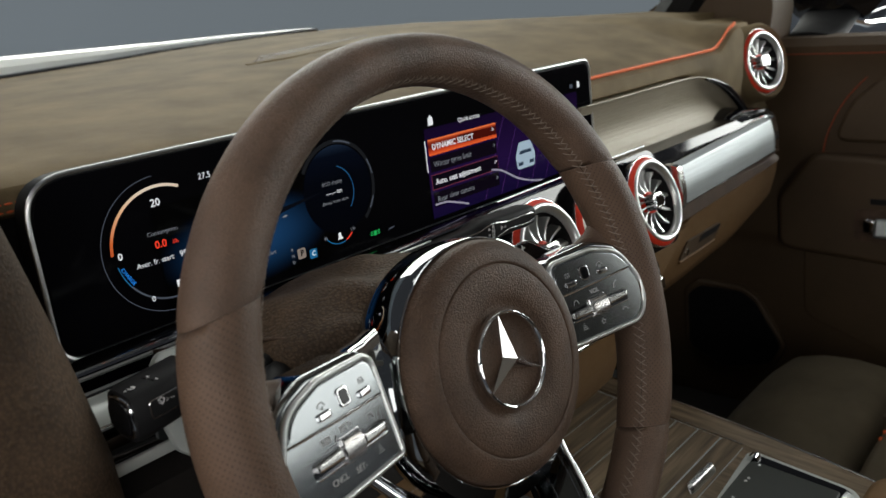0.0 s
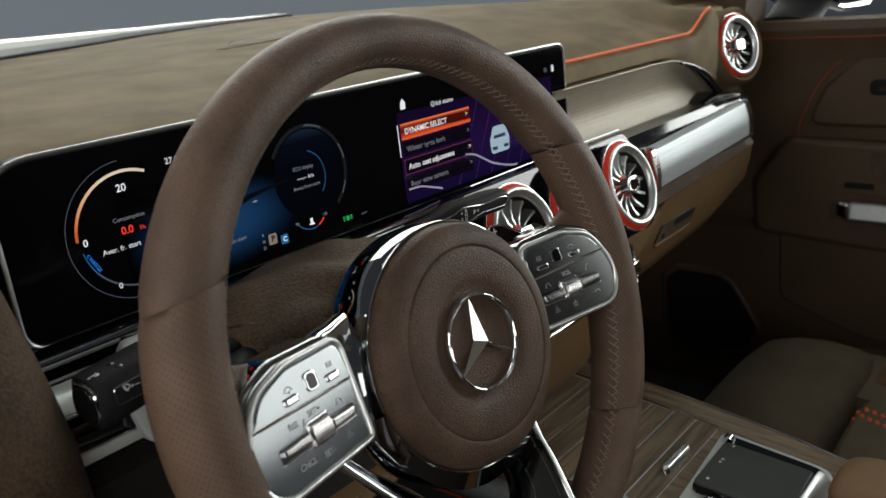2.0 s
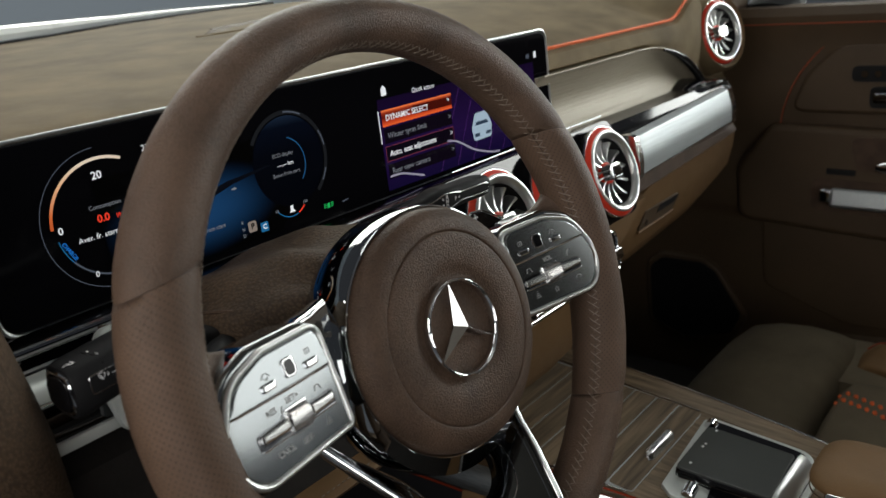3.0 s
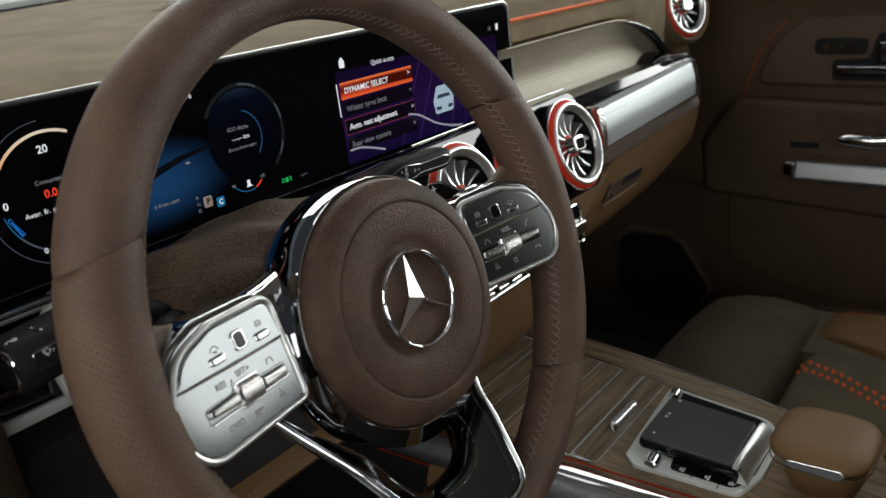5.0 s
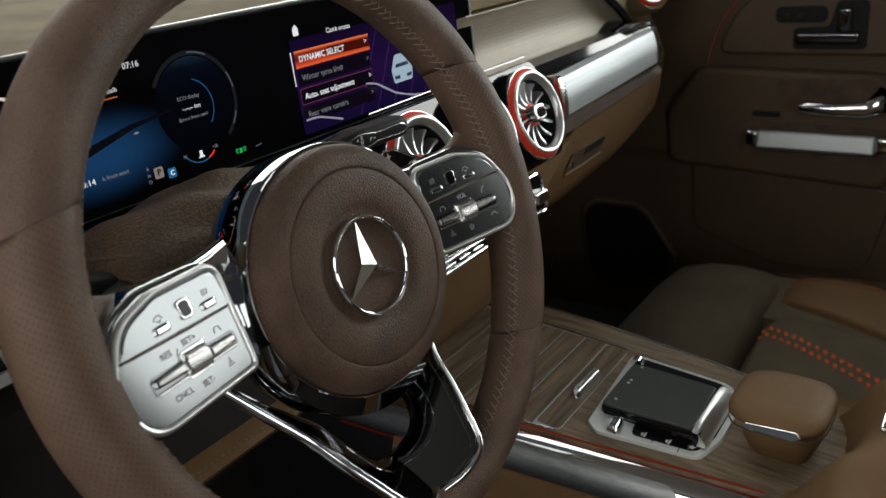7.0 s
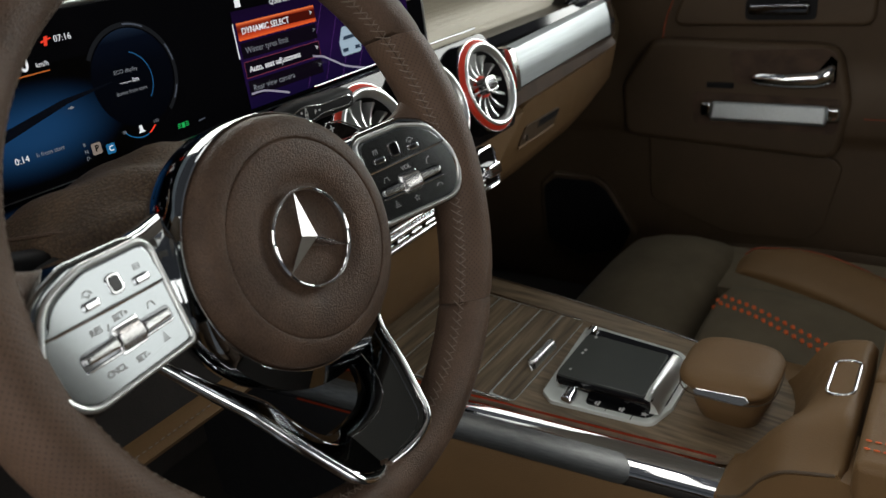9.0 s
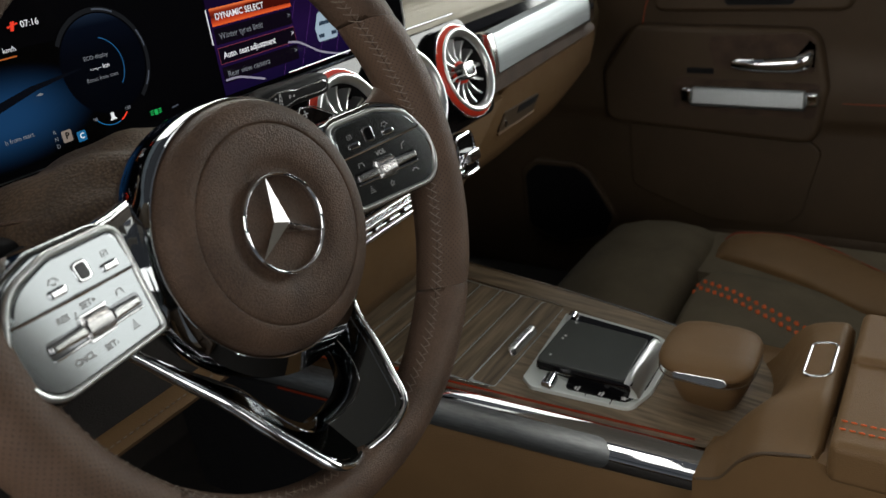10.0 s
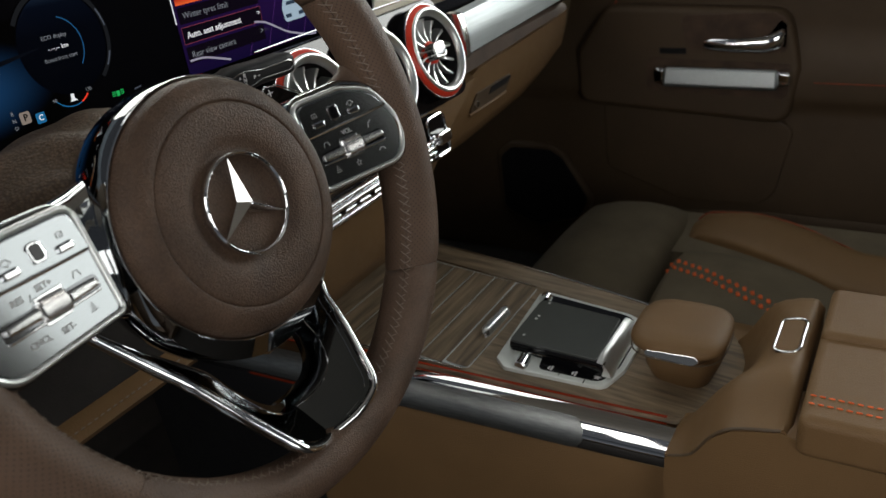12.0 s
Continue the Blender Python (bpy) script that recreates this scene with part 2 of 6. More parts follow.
def loft(rings, closed=True, caps=True, loop=False):
    """Skin over rings of equally many points; loop joins the last ring to the first."""
    bm = bmesh.new()
    vs = [[bm.verts.new(p) for p in r] for r in rings]
    n = len(vs[0])
    pairs = list(zip(vs, vs[1:])) + ([(vs[-1], vs[0])] if loop else [])
    for a, b in pairs:
        for i in range(n if closed else n - 1):
            j = (i + 1) % n
            bm.faces.new((a[i], a[j], b[j], b[i]))
    if caps and closed and not loop:
        bm.faces.new(list(reversed(vs[0])))
        bm.faces.new(vs[-1])
    return bm


def tube(points, radius, n=10, loop=False, flat=1.0, up=(0, 0, 1)):
    """A round bar along points; radius is a number or one for each point."""
    pts = [Vector(p) for p in points]
    rings = []
    for i, p in enumerate(pts):
        a = pts[i - 1] if (i or loop) else p
        b = pts[(i + 1) % len(pts)] if (i < len(pts) - 1 or loop) else p
        d = (b - a).normalized()
        s = d.cross(Vector(up))
        s = s.normalized() if s.length > 1e-4 else d.orthogonal().normalized()
        w = s.cross(d).normalized()
        r = radius[i] if isinstance(radius, (list, tuple)) else radius
        rings.append([p + s * (r * math.cos(t)) + w * (r * flat * math.sin(t)) for t in (2 * math.pi * k / n for k in range(n))])
    return loft(rings, loop=loop)


def lathe(profile, n=48, m=None):
    """Turns (radius, height) pairs about the z axis."""
    rings = [[(r * math.cos(2 * math.pi * k / n), r * math.sin(2 * math.pi * k / n), z) for k in range(n)] for r, z in profile]
    bm = loft(rings, caps=False)
    bmesh.ops.remove_doubles(bm, verts=bm.verts, dist=1e-6)
    if m is not None:
        bm.transform(m)
    return bm


def merged(*bms):
    out = bmesh.new()
    for b in bms:
        me = bpy.data.meshes.new("t")
        b.to_mesh(me)
        out.from_mesh(me)
        b.free()
        bpy.data.meshes.remove(me)
    return out


def moved(bm, m):
    bm.transform(m)
    return bm


def lettering(name, text, size, material, parent, m, align="LEFT", bold=0.0):
    """Printed words as a thin mesh; m is a pose in the parent's axes."""
    cu = bpy.data.curves.new(name, "FONT")
    cu.body, cu.size, cu.align_x, cu.align_y, cu.extrude, cu.offset = text, size, align, "CENTER", 0.00004, bold
    cu.resolution_u = 3
    tmp = bpy.data.objects.new(name, cu)
    scene.collection.objects.link(tmp)
    me = bpy.data.meshes.new_from_object(tmp.evaluated_get(bpy.context.evaluated_depsgraph_get()))
    bpy.data.objects.remove(tmp)
    bpy.data.curves.remove(cu)
    me.materials.clear()
    me.materials.append(material)
    ob = new(name, me)
    ob.parent = parent
    ob.matrix_basis = m
    return ob


def spline(keys, n, loop=False):
    """Catmull-Rom through key points, n steps each."""
    k = [Vector(p) for p in keys]
    out, c = [], len(k)
    for i in range(c if loop else c - 1):
        p0 = k[i - 1] if (i or loop) else k[0]
        p1, p2 = k[i], k[(i + 1) % c]
        p3 = k[(i + 2) % c] if (loop or i + 2 < c) else k[-1]
        for s in range(n):
            t = s / n
            out.append(0.5 * ((2 * p1) + (p2 - p0) * t + (2 * p0 - 5 * p1 + 4 * p2 - p3) * t * t + (3 * p1 - p0 - 3 * p2 + p3) * t ** 3))
    if not loop:
        out.append(k[-1])
    return out

# ---- the car's shell ----
XD, XP = -0.44, 1.17          # inner faces of the doors
Z_FLOOR = 0.02


def shell(name, bm, material, label, category="car body"):
    ob = part(name, bm, material, None)
    return tagged(ob, label, category, kind="structure")


shell("floor", box(XD - 0.05, XP + 0.05, -1.6, 0.75, Z_FLOOR - 0.04, Z_FLOOR, 0), CARPET, "dark brown loop-pile carpet on the cabin floor", "floor")
shell("ground", box(-60, 60, -60, 60, -0.48, -0.42, 0), mat("studio_floor", (0.30, 0.32, 0.36), 0.5, var=0.08, var_scale=0.6), "plain blue-grey painted floor of the studio hall", "ground")
# the wall's brightness is its own emission, no lamp lights it
glowing_wall = mat("studio_wall", (0.32, 0.36, 0.42), 0.8, var=0.06, var_scale=0.3)
glowing_wall.node_tree.nodes["Principled BSDF"].inputs["Emission Color"].default_value = (0.80, 0.93, 1.0, 1)
glowing_wall.node_tree.nodes["Principled BSDF"].inputs["Emission Strength"].default_value = 0.15
shell("backdrop", box(-45, 45, 9.0, 9.2, -0.42, 5.5, 0), glowing_wall, "plain blue-grey wall with its own glow at the far end of the studio hall", "backdrop")
shell("bulkhead", box(XD, XP, 0.70, 0.74, Z_FLOOR, 0.70, 0), CARPET, "dark carpeted bulkhead at the front of the footwells", "bulkhead")
# roof with a panorama opening, held by four side rails
shell("roof_rear", box(XD, XP, -1.6, -1.20, 1.30, 1.34, 0.01), LINER, "light cloth-lined rear part of the roof", "ceiling")
shell("roof_front", box(XD, XP, -0.30, 0.12, 1.28, 1.32, 0.01), LINER, "light cloth-lined windscreen header of the roof", "ceiling")
for nm, x0, x1 in (("roof_rail_driver", XD, XD + 0.16), ("roof_rail_passenger", XP - 0.16, XP)):
    shell(nm, box(x0, x1, -1.20, -0.30, 1.27, 1.31, 0.01), LINER, "cloth-lined roof rail beside the glass roof", "ceiling")
# unseen wall, taken up to the roof to darken the wheel's reflections
shell("rear_blocker", box(XD, XP, -1.56, -1.52, Z_FLOOR, 1.30, 0), CARPET, "unseen dark wall added across the cabin's rear to keep reflections dark", "wall")


def pillar(name, foot, head, r, label):
    shell(name, tube([foot, tuple(f * 0.5 + h * 0.5 for f, h in zip(foot, head)), head], [r, r * 0.9, r * 0.8], 10, flat=0.6), LINER if "rear" in name else BLACK, label, "pillar")


pillar("pillar_front_passenger", (1.16, 0.46, 0.76), (1.10, 0.06, 1.30), 0.085, "dark brown windscreen pillar")
shell("sail_panel", loft([[(x, y, z) for y, z in ((0.60, 0.74), (0.262, 0.742), (0.256, 0.80), (0.262, 0.86), (0.30, 0.92), (0.50, 0.80))] for x in (1.10, 1.125, 1.20)]), DOOR_BROWN, "dark brown corner panel before the door window", "trim panel")
pillar("pillar_front_driver", (-0.52, 0.50, 0.76), (-0.38, 0.06, 1.30), 0.050, "dark windscreen pillar")
pillar("pillar_middle_passenger", (1.20, -0.62, 0.72), (1.10, -0.70, 1.30), 0.055, "dark door pillar")
pillar("pillar_middle_driver", (-0.50, -0.85, 0.10), (-0.38, -0.90, 1.30), 0.055, "dark door pillar")
pillar("pillar_rear_passenger", (1.18, -1.56, 0.76), (1.10, -1.50, 1.31), 0.09, "light cloth-clad rear pillar")
pillar("pillar_rear_driver", (-0.45, -1.56, 0.10), (-0.38, -1.50, 1.31), 0.09, "light cloth-clad rear pillar")
shell("sill_driver", box(XD - 0.07, XD, -1.55, 0.60, -0.05, 0.10, 0.015), DOOR_BROWN, "plain brown sill of the open driver's doorway", "sill")

# ---- dashboard ----
XS = [-0.44, -0.32, -0.20, -0.05, 0.10, 0.25, 0.40, 0.450, 0.466, 0.490, 0.55, 0.65, 0.75, 0.82, 0.84, 0.86, 0.88, 0.90, 0.92, 0.96, 1.03, 1.10, 1.16]


def mixv(a, b, t):
    return a + (b - a) * min(1.0, max(0.0, t))


def decor_edges(x):
    """Lower and upper edge of the inlay before the passenger."""
    t = max(0.0, (x - 0.66) / 0.235)
    top = 0.733 - 0.082 * min(1.1, t) ** 2.6
    return min(0.651, top - 0.002), top


def dash_far(x):
    """Depth and height of the pad's far edge under the windscreen."""
    far = float(np.interp(x, [0.5, 0.65, 0.85, 1.05, 1.16], [0.86, 0.80, 0.68, 0.50, 0.44]))
    return far, float(np.interp(x, [-0.44, 0.08, 0.235, 0.325, 0.47, 0.61, 0.75, 1.0, 1.16], [0.798, 0.811, 0.817, 0.822, 0.826, 0.829, 0.826, 0.812, 0.806]))


def dash_section(x):
    side = mixv(0, 1, (x - 0.450) / 0.016)
    fy, fz = mixv(0.254, 0.2292, side), mixv(0.772, 0.752, side)
    rise = mixv(0, 1, (x - 0.826) / 0.074)
    fz += 0.031 * rise * rise * (3 - 2 * rise)
    fy += 0.075 * mixv(0, 1, (x - 0.912) / 0.05)
    far, crown = dash_far(x)
    zb = fz - 0.018 if x < 0.485 else (min(fz - 0.018, decor_edges(x)[1] + 0.002) if x < 0.895 else 0.66)
    m1, m2 = fy + 0.32 * (far - fy), fy + 0.66 * (far - fy)
    top = [(far, crown), (m2, crown - 0.004), (m1, mixv(fz, crown, 0.66)), (fy + 0.055, mixv(fz, crown, 0.26)), (fy + 0.018, fz + 0.007), (fy + 0.004, fz + 0.001), (fy - 0.001, fz - 0.010), (fy - 0.001, mixv(fz - 0.010, zb, 0.55)), (fy + 0.004, zb)]
    return top + [(fy + 0.05, zb - 0.004), (0.42, 0.60), (far - 0.02, 0.60)]


def smooth_x(fn, xs, n=4):
    out = []
    for a, b in zip(xs, xs[1:]):
        for k in range(n):
            out.append(a + (b - a) * k / n)
    return out + [xs[-1]]


dash = thing("dashboard", (0.36, 0.4, 0.6), "brown nubuck-covered dashboard with orange seams, spanning the whole cabin", "dashboard")
part("top_pad", loft([[(x, y, z) for y, z in dash_section(x)] for x in smooth_x(dash_section, XS)]), SUEDE, dash, "brown nubuck upper pad")

# recessed champagne decor panel on the passenger side
rows = []
for k in range(41):
    x = 0.44 + 0.452 * k / 40
    lo, hi = decor_edges(x)
    rows.append([(x, 0.205 + 0.030 * math.sin(math.pi * (0.15 + 0.75 * j / 8)) - 0.018 * (1 - j / 8) + 0.006, lo + (hi - lo) * j / 8) for j in range(9)] + [(x, 0.27, hi), (x, 0.27, lo)])
part("decor_panel", loft(rows), DECOR, dash, "champagne metallic woven inlay")
edge = [(0.44 + 0.452 * k / 40, 0.214, decor_edges(0.44 + 0.452 * k / 40)[1] + 0.002) for k in range(41)]
part("inlay_edge", tube(edge, 0.0011, 8), DECOR, dash, "thin champagne metal border")
part("inlay_end", tube([(x, y - 0.001, z - 0.002) for x, y, z in edge[27:]], [0.002 + 0.004 * min(1, k / 6) for k in range(14)], 10), PIANO, dash, "gloss black end of the inlay")
# gloss hollow behind the tube
rows = []
for k in range(31):
    x = 0.50 + 0.405 * k / 30
    t = max(0.0, (x - 0.78) / 0.125)
    rows.append([(x, 0.235, 0.664 + 0.035 * t * (1 - t)), (x, 0.188, 0.664), (x, 0.178, 0.655), (x, 0.178, 0.605), (x, 0.235, 0.605)])
part("gloss_hollow", loft(rows), PIANO, dash, "gloss black channel behind the metal bar")
# leather end of the dashboard, flowing round the outer vent
rows = []
for k in range(13):
    z = 0.50 + 0.285 * k / 12
    bulge = math.sin(math.pi * min(1, k / 11)) ** 0.7
    x0 = 0.905 - 0.025 * bulge + 0.03 * max(0, (z - 0.70) / 0.085)
    y0 = 0.236 - 0.030 * bulge * mixv(1, 0, (z - 0.60) / 0.06) + 0.03 * mixv(0, 1, (z - 0.72) / 0.06)
    rows.append([(x0 - 0.03, 0.34, z), (x0 - 0.02, y0 + 0.05, z), (x0, y0 + 0.018, z), (x0 + 0.03, y0, z), (1.03, y0 + 0.006, z), (1.165, y0 + 0.09, z), (1.165, 0.40, z), (1.0, 0.42, z)])
part("end_cheek", loft(rows), SUEDE, dash, "brown nubuck cheek beside the outer vent")

# orange seam along the upper pad
def seam(name, pts, parent, mt=THREAD, r=0.0011, dash_len=0.006, gap=0.0028, rows_apart=(0,), side=(0, 0, 1), label="orange double stitching"):
    pts = [Vector(p) for p in pts]
    bms = []
    for off in rows_apart:
        run = 0.0
        for a, b in zip(pts, pts[1:]):
            d = b - a
            length = d.length
            d.normalize()
            s = -run
            while s < length:
                if s >= 0:
                    e = min(s + dash_len, length)
                    q = Vector(side) * off
                    bms.append(tube([a + d * s + q, a + d * ((s + e) / 2) + q, a + d * e + q], [r * 0.6, r, r * 0.6], 5))
                s += dash_len + gap
            run = length - (s - dash_len - gap) - (dash_len + gap)
            run = 0.0
    ob = part(name, merged(*bms), mt, parent, label)
    ob["kind"] = "stuff"
    return ob


red_line = [(0.49, 0.2412, 0.7585), (0.60, 0.2412, 0.7585), (0.72, 0.2412, 0.7585), (0.80, 0.2412, 0.7585), (0.832, 0.2412, 0.7592), (0.856, 0.2412, 0.7680), (0.880, 0.2412, 0.7815), (0.900, 0.2415, 0.7880), (0.916, 0.2460, 0.7900)]
red_line = [tuple(p) for p in spline(red_line, 6)]
part("piping", tube([(x, y, z + 0.001) for x, y, z in red_line], 0.0022, 6), THREAD, dash, "orange decorative seam")
seam("driver_stitching", [(-0.140, 0.2525, 0.7640), (-0.30, 0.2525, 0.7640)], dash, THREAD, 0.0009, 0.0045, 0.0020, (0, -0.005), (0, 0, 1))
# defroster grille on top of the pad
def on_dash(x, y, z):
    sec = sorted(dash_section(x)[:5])
    return (x, y, float(np.interp(y, [p[0] for p in sec], [p[1] for p in sec])) + z)


oval = rounded([(0.22, 0.545), (0.30, 0.535), (0.42, 0.555), (0.53, 0.60), (0.52, 0.625), (0.40, 0.60), (0.28, 0.575)], 0.02)
grille = part("defroster_grille", prism(oval, -0.003, 0.0012, 0.0004, place=on_dash), SUEDE, dash, "brown oval defroster grille")
for k in range(4):
    part("slot", prism([(0.25 + 0.01 * k, 0.548 + 0.010 * k), (0.47 + 0.01 * k, 0.584 + 0.010 * k), (0.47 + 0.01 * k, 0.588 + 0.010 * k), (0.25 + 0.01 * k, 0.552 + 0.010 * k)], 0.0, 0.0019, 0, place=on_dash), DOOR_BROWN, grille)

# lower dash: dark roll, glove box, centre stack
def glove_top(x):
    return float(np.interp(x, [0.45, 0.55, 0.787, 0.874, 0.95], [0.586, 0.590, 0.600, 0.609, 0.618]))


dark_roll = [[(x, y, z) for y, z in ((0.185, 0.622), (0.150, 0.620), (0.138, max(0.612, glove_top(x) + 0.004)), (0.136, glove_top(x) + 0.004), (0.145, glove_top(x) - 0.001), (0.20, glove_top(x) - 0.006))] for x in (0.50, 0.62, 0.72, 0.77, 0.80, 0.815)]
part("lower_roll", loft(dark_roll), LEATHER, dash, "dark leather roll under the metal bar")
def glove_section(x):
    hi = glove_top(x)
    lo = min(hi - 0.012, float(np.interp(x, [0.45, 0.57, 0.728, 0.80, 0.878, 0.926, 0.96], [0.490, 0.494, 0.505, 0.520, 0.546, 0.586, 0.605])))
    return [(0.24, hi + 0.002), (0.156, hi), (0.147, hi - 0.005), (0.149, mixv(hi, lo, 0.35)), (0.156, mixv(hi, lo, 0.75)), (0.172, lo), (0.196, lo - 0.008), (0.30, lo - 0.014), (0.40, lo + 0.02)]


def joint_x(z):
    """The slanting joint between centre panel and glove box."""
    return 0.459 + (min(z, 0.59) - 0.534) * 1.66 if z > 0.50 else 0.403 + (z - 0.50) * 0.2


glove = [[(max(x, joint_x(z) + 0.0042), y, z) for y, z in glove_section(x)] for x in (0.40, 0.56, 0.60, 0.66, 0.72, 0.76, 0.785, 0.805, 0.82, 0.832, 0.84)]
glove_box = part("glove_box_door", loft(glove), TAN, dash, "tan leather glove box door")
gm = Matrix(((1, 0, 0, 0.590), (0, -0.14, -0.99, 0.1490), (0, 0.99, -0.14, 0.547), (0, 0, 0, 1)))
pull = rounded([(-0.058, -0.012), (0.040, -0.010), (0.060, 0.010), (-0.040, 0.010)], 0.004)
# flat brown and black plates stand in for shade inside the pull
part("pull_shade", prism(pull, -0.003, 0.0009, 0.0004, gm), DOOR_BROWN, dash, "pull of the glove box, a flat plate with the hollow's shade in its brown")
part("handle_lip", tube([gm @ Vector(p) for p in ((-0.058, -0.0125, 0.001), (-0.01, -0.0117, 0.0015), (0.041, -0.0105, 0.001))], 0.0017, 8), TAN, dash, "lower lip of the pull")
part("pull_shade_deep", prism(rounded([(-0.010, 0.0), (0.044, 0.001), (0.056, 0.0092), (-0.002, 0.0092)], 0.002), -0.003, 0.0014, 0.0002, gm), BLACK, dash)
part("lock", lathe([(0, 0.003), (0.004, 0.003), (0.0045, 0)], 16, gm @ Matrix.Translation((-0.041, -0.003, 0))), SATIN, dash, "small round metal lock")
stack = [[(x, y, z) for y, z in ((0.24, 0.575), (0.155, 0.575), (0.138, 0.570), (0.132, 0.55), (0.134, 0.50), (0.150, 0.45), (0.185, 0.41), (0.25, 0.39), (0.42, 0.39), (0.42, 0.56))] for x in (0.17, 0.19, 0.30, 0.37)] + [[(joint_x(z), y, z) for y, z in ((0.24, 0.585), (0.155, 0.585), (0.141, 0.580), (0.140, 0.55), (0.146, 0.50), (0.160, 0.45), (0.195, 0.41), (0.25, 0.39), (0.42, 0.39), (0.42, 0.56))]]
part("centre_fascia", loft(stack), TAN, dash, "tan leather lower centre panel")
knee = [[(x, y, z) for y, z in ((0.30, 0.60), (0.185, 0.600), (0.165, 0.590), (0.160, 0.57), (0.135, 0.535), (0.120, 0.522), (0.135, 0.505), (0.22, 0.49), (0.40, 0.50))] for x in (-0.42, -0.30, -0.15, 0.0, 0.10, 0.168)]
part("knee_panel", loft(knee), CARPET, dash, "black knee panel")
edge = [[(x, y, z) for y, z in ((0.120, 0.5225), (0.109, 0.521), (0.103, 0.515), (0.108, 0.509), (0.122, 0.507))] for x in (-0.36, -0.2, 0.0, 0.166)]
part("knee_roll", loft(edge), TAN, dash, "tan leather roll with a stitched edge")
seam("knee_stitching", [(-0.3, 0.1065, 0.5200), (0.16, 0.1065, 0.5200)], dash, GREY_THREAD, 0.0006, 0.003, 0.002, label="fine grey stitching")
# lip and metal bars below the display
lip = [[(x, y, z) for y, z in ((0.255, 0.668), (0.214, 0.6625), (0.208, 0.6585), (0.212, 0.654), (0.255, 0.652))] for x in (-0.2045, 0.0, 0.3, 0.50)]
part("display_lip", loft(lip), DARK_CHROME, dash, "dark glossy ledge below the display")
body = [[(x, y, z) for y, z in ((0.40, 0.77), (0.262, 0.77), (0.262, 0.66), (0.195, 0.655), (0.195, 0.60), (0.40, 0.58))] for x in (-0.42, 0.0, 0.3, 0.495)]
part("carrier", loft(body), BLACK, dash, "black carrier behind display and vents")


def cyl_x(x0, x1, y, z, r, a0=0.0, a1=360.0, thick=0.0, n=28):
    """A bar along x, or with thick a shell over the angles a0 to a1 (0 points to the rear, 90 up)."""
    full = a1 - a0 >= 360
    angs = [radians(a0 + (a1 - a0) * k / n) for k in range(n if full else n + 1)]
    ring = [(-r * math.cos(a), r * math.sin(a)) for a in angs]
    if not full:
        ring += [(-(r - thick) * math.cos(a), (r - thick) * math.sin(a)) for a in reversed(angs)]
    return loft([[(x, y + p, z + q) for p, q in ring] for x in (x0, x1)])


YB, ZB, RB = 0.158, 0.643, 0.0255
def bar_face(x0, x1, grow, a0, a1, thick=0.0, n=32, flat_part=0.86):
    """A bar along x with a flattened face towards the driver, or with thick a sleeve over part of it."""
    full = a1 - a0 >= 360
    pts = []
    for k in range(n if full else n + 1):
        d = a0 + (a1 - a0) * k / n
        off = abs((d - 8 + 180) % 360 - 180)
        r = RB * (1 - flat_part + flat_part * math.cos(radians(58)) / math.cos(radians(min(off, 58)))) if off < 58 else RB
        pts.append((r + grow, radians(d)))
    ring = [(-r * math.cos(a), r * math.sin(a)) for r, a in pts]
    if not full:
        ring += [(-(r - thick) * math.cos(a), (r - thick) * math.sin(a)) for r, a in reversed(pts)]
    yc, zc_ = YB - 0.0090, 0.6325
    return loft([[(x, yc + p, zc_ + 0.036 * (x - 0.505) + q) for p, q in ring] for x in (x0, x1)])


bar = thing("metal_bar", (0.65, YB, ZB), "horizontal tubular bar of brushed aluminium with chrome edges on the dashboard", "trim bar")
part("tube", bar_face(0.505, 0.795, 0.0, 0, 360, n=64), DARK_CHROME, bar, "dark polished tube")
part("sleeve", bar_face(0.515, 0.784, 0.0016, -46, 92, 0.003, n=44), BRUSHED_X, bar, "brushed aluminium face")
part("end_cap", bar_face(0.786, 0.800, 0.0022, 0, 360, n=64), CHROME, bar, "chrome end ring")
part("collar", bar_face(0.503, 0.513, 0.0022, 0, 360, n=64), SATIN, bar, "chrome end ring")
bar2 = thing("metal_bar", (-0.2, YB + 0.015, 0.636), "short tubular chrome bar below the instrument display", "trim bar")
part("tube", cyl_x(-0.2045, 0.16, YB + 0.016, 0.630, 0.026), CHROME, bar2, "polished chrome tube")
# dark and white strips put the bar's reflections into its colour
part("sleeve", cyl_x(-0.2035, 0.15, YB + 0.016, 0.630, 0.0272, -9, 36, 0.003), DARK_CHROME, bar2, "dark strip standing in for the bar's dark reflection")
part("upper_reflex", cyl_x(-0.2035, 0.15, YB + 0.016, 0.630, 0.0270, 42, 98, 0.003), PEARL, bar2, "pearl white strip standing in for the upper reflection")
part("ledge", box(-0.172, 0.16, 0.1815, 0.2055, 0.6515, 0.6570, 0.001), DARK_CHROME, bar2, "dark polished ledge under the display")
for y_ in (0.1822, 0.2060):
    part("ledge_line", tube([(-0.172, y_, 0.6574), (0.16, y_, 0.6574)], 0.0009, 6), PALE, bar2, "thin bright edge")
part("lower_reflex", cyl_x(-0.2035, 0.15, YB + 0.016, 0.630, 0.0270, -34, -11, 0.003), PEARL, bar2, "pearl white strip standing in for the lower reflection")
# bright lines at the borders of the painted reflections
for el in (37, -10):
    part("reflex_line", tube([(x, YB + 0.016 - 0.0274 * math.cos(radians(el)), 0.630 + 0.0274 * math.sin(radians(el))) for x in (-0.203, 0.15)], 0.0007, 6), PALE, bar2, "thin bright edge")

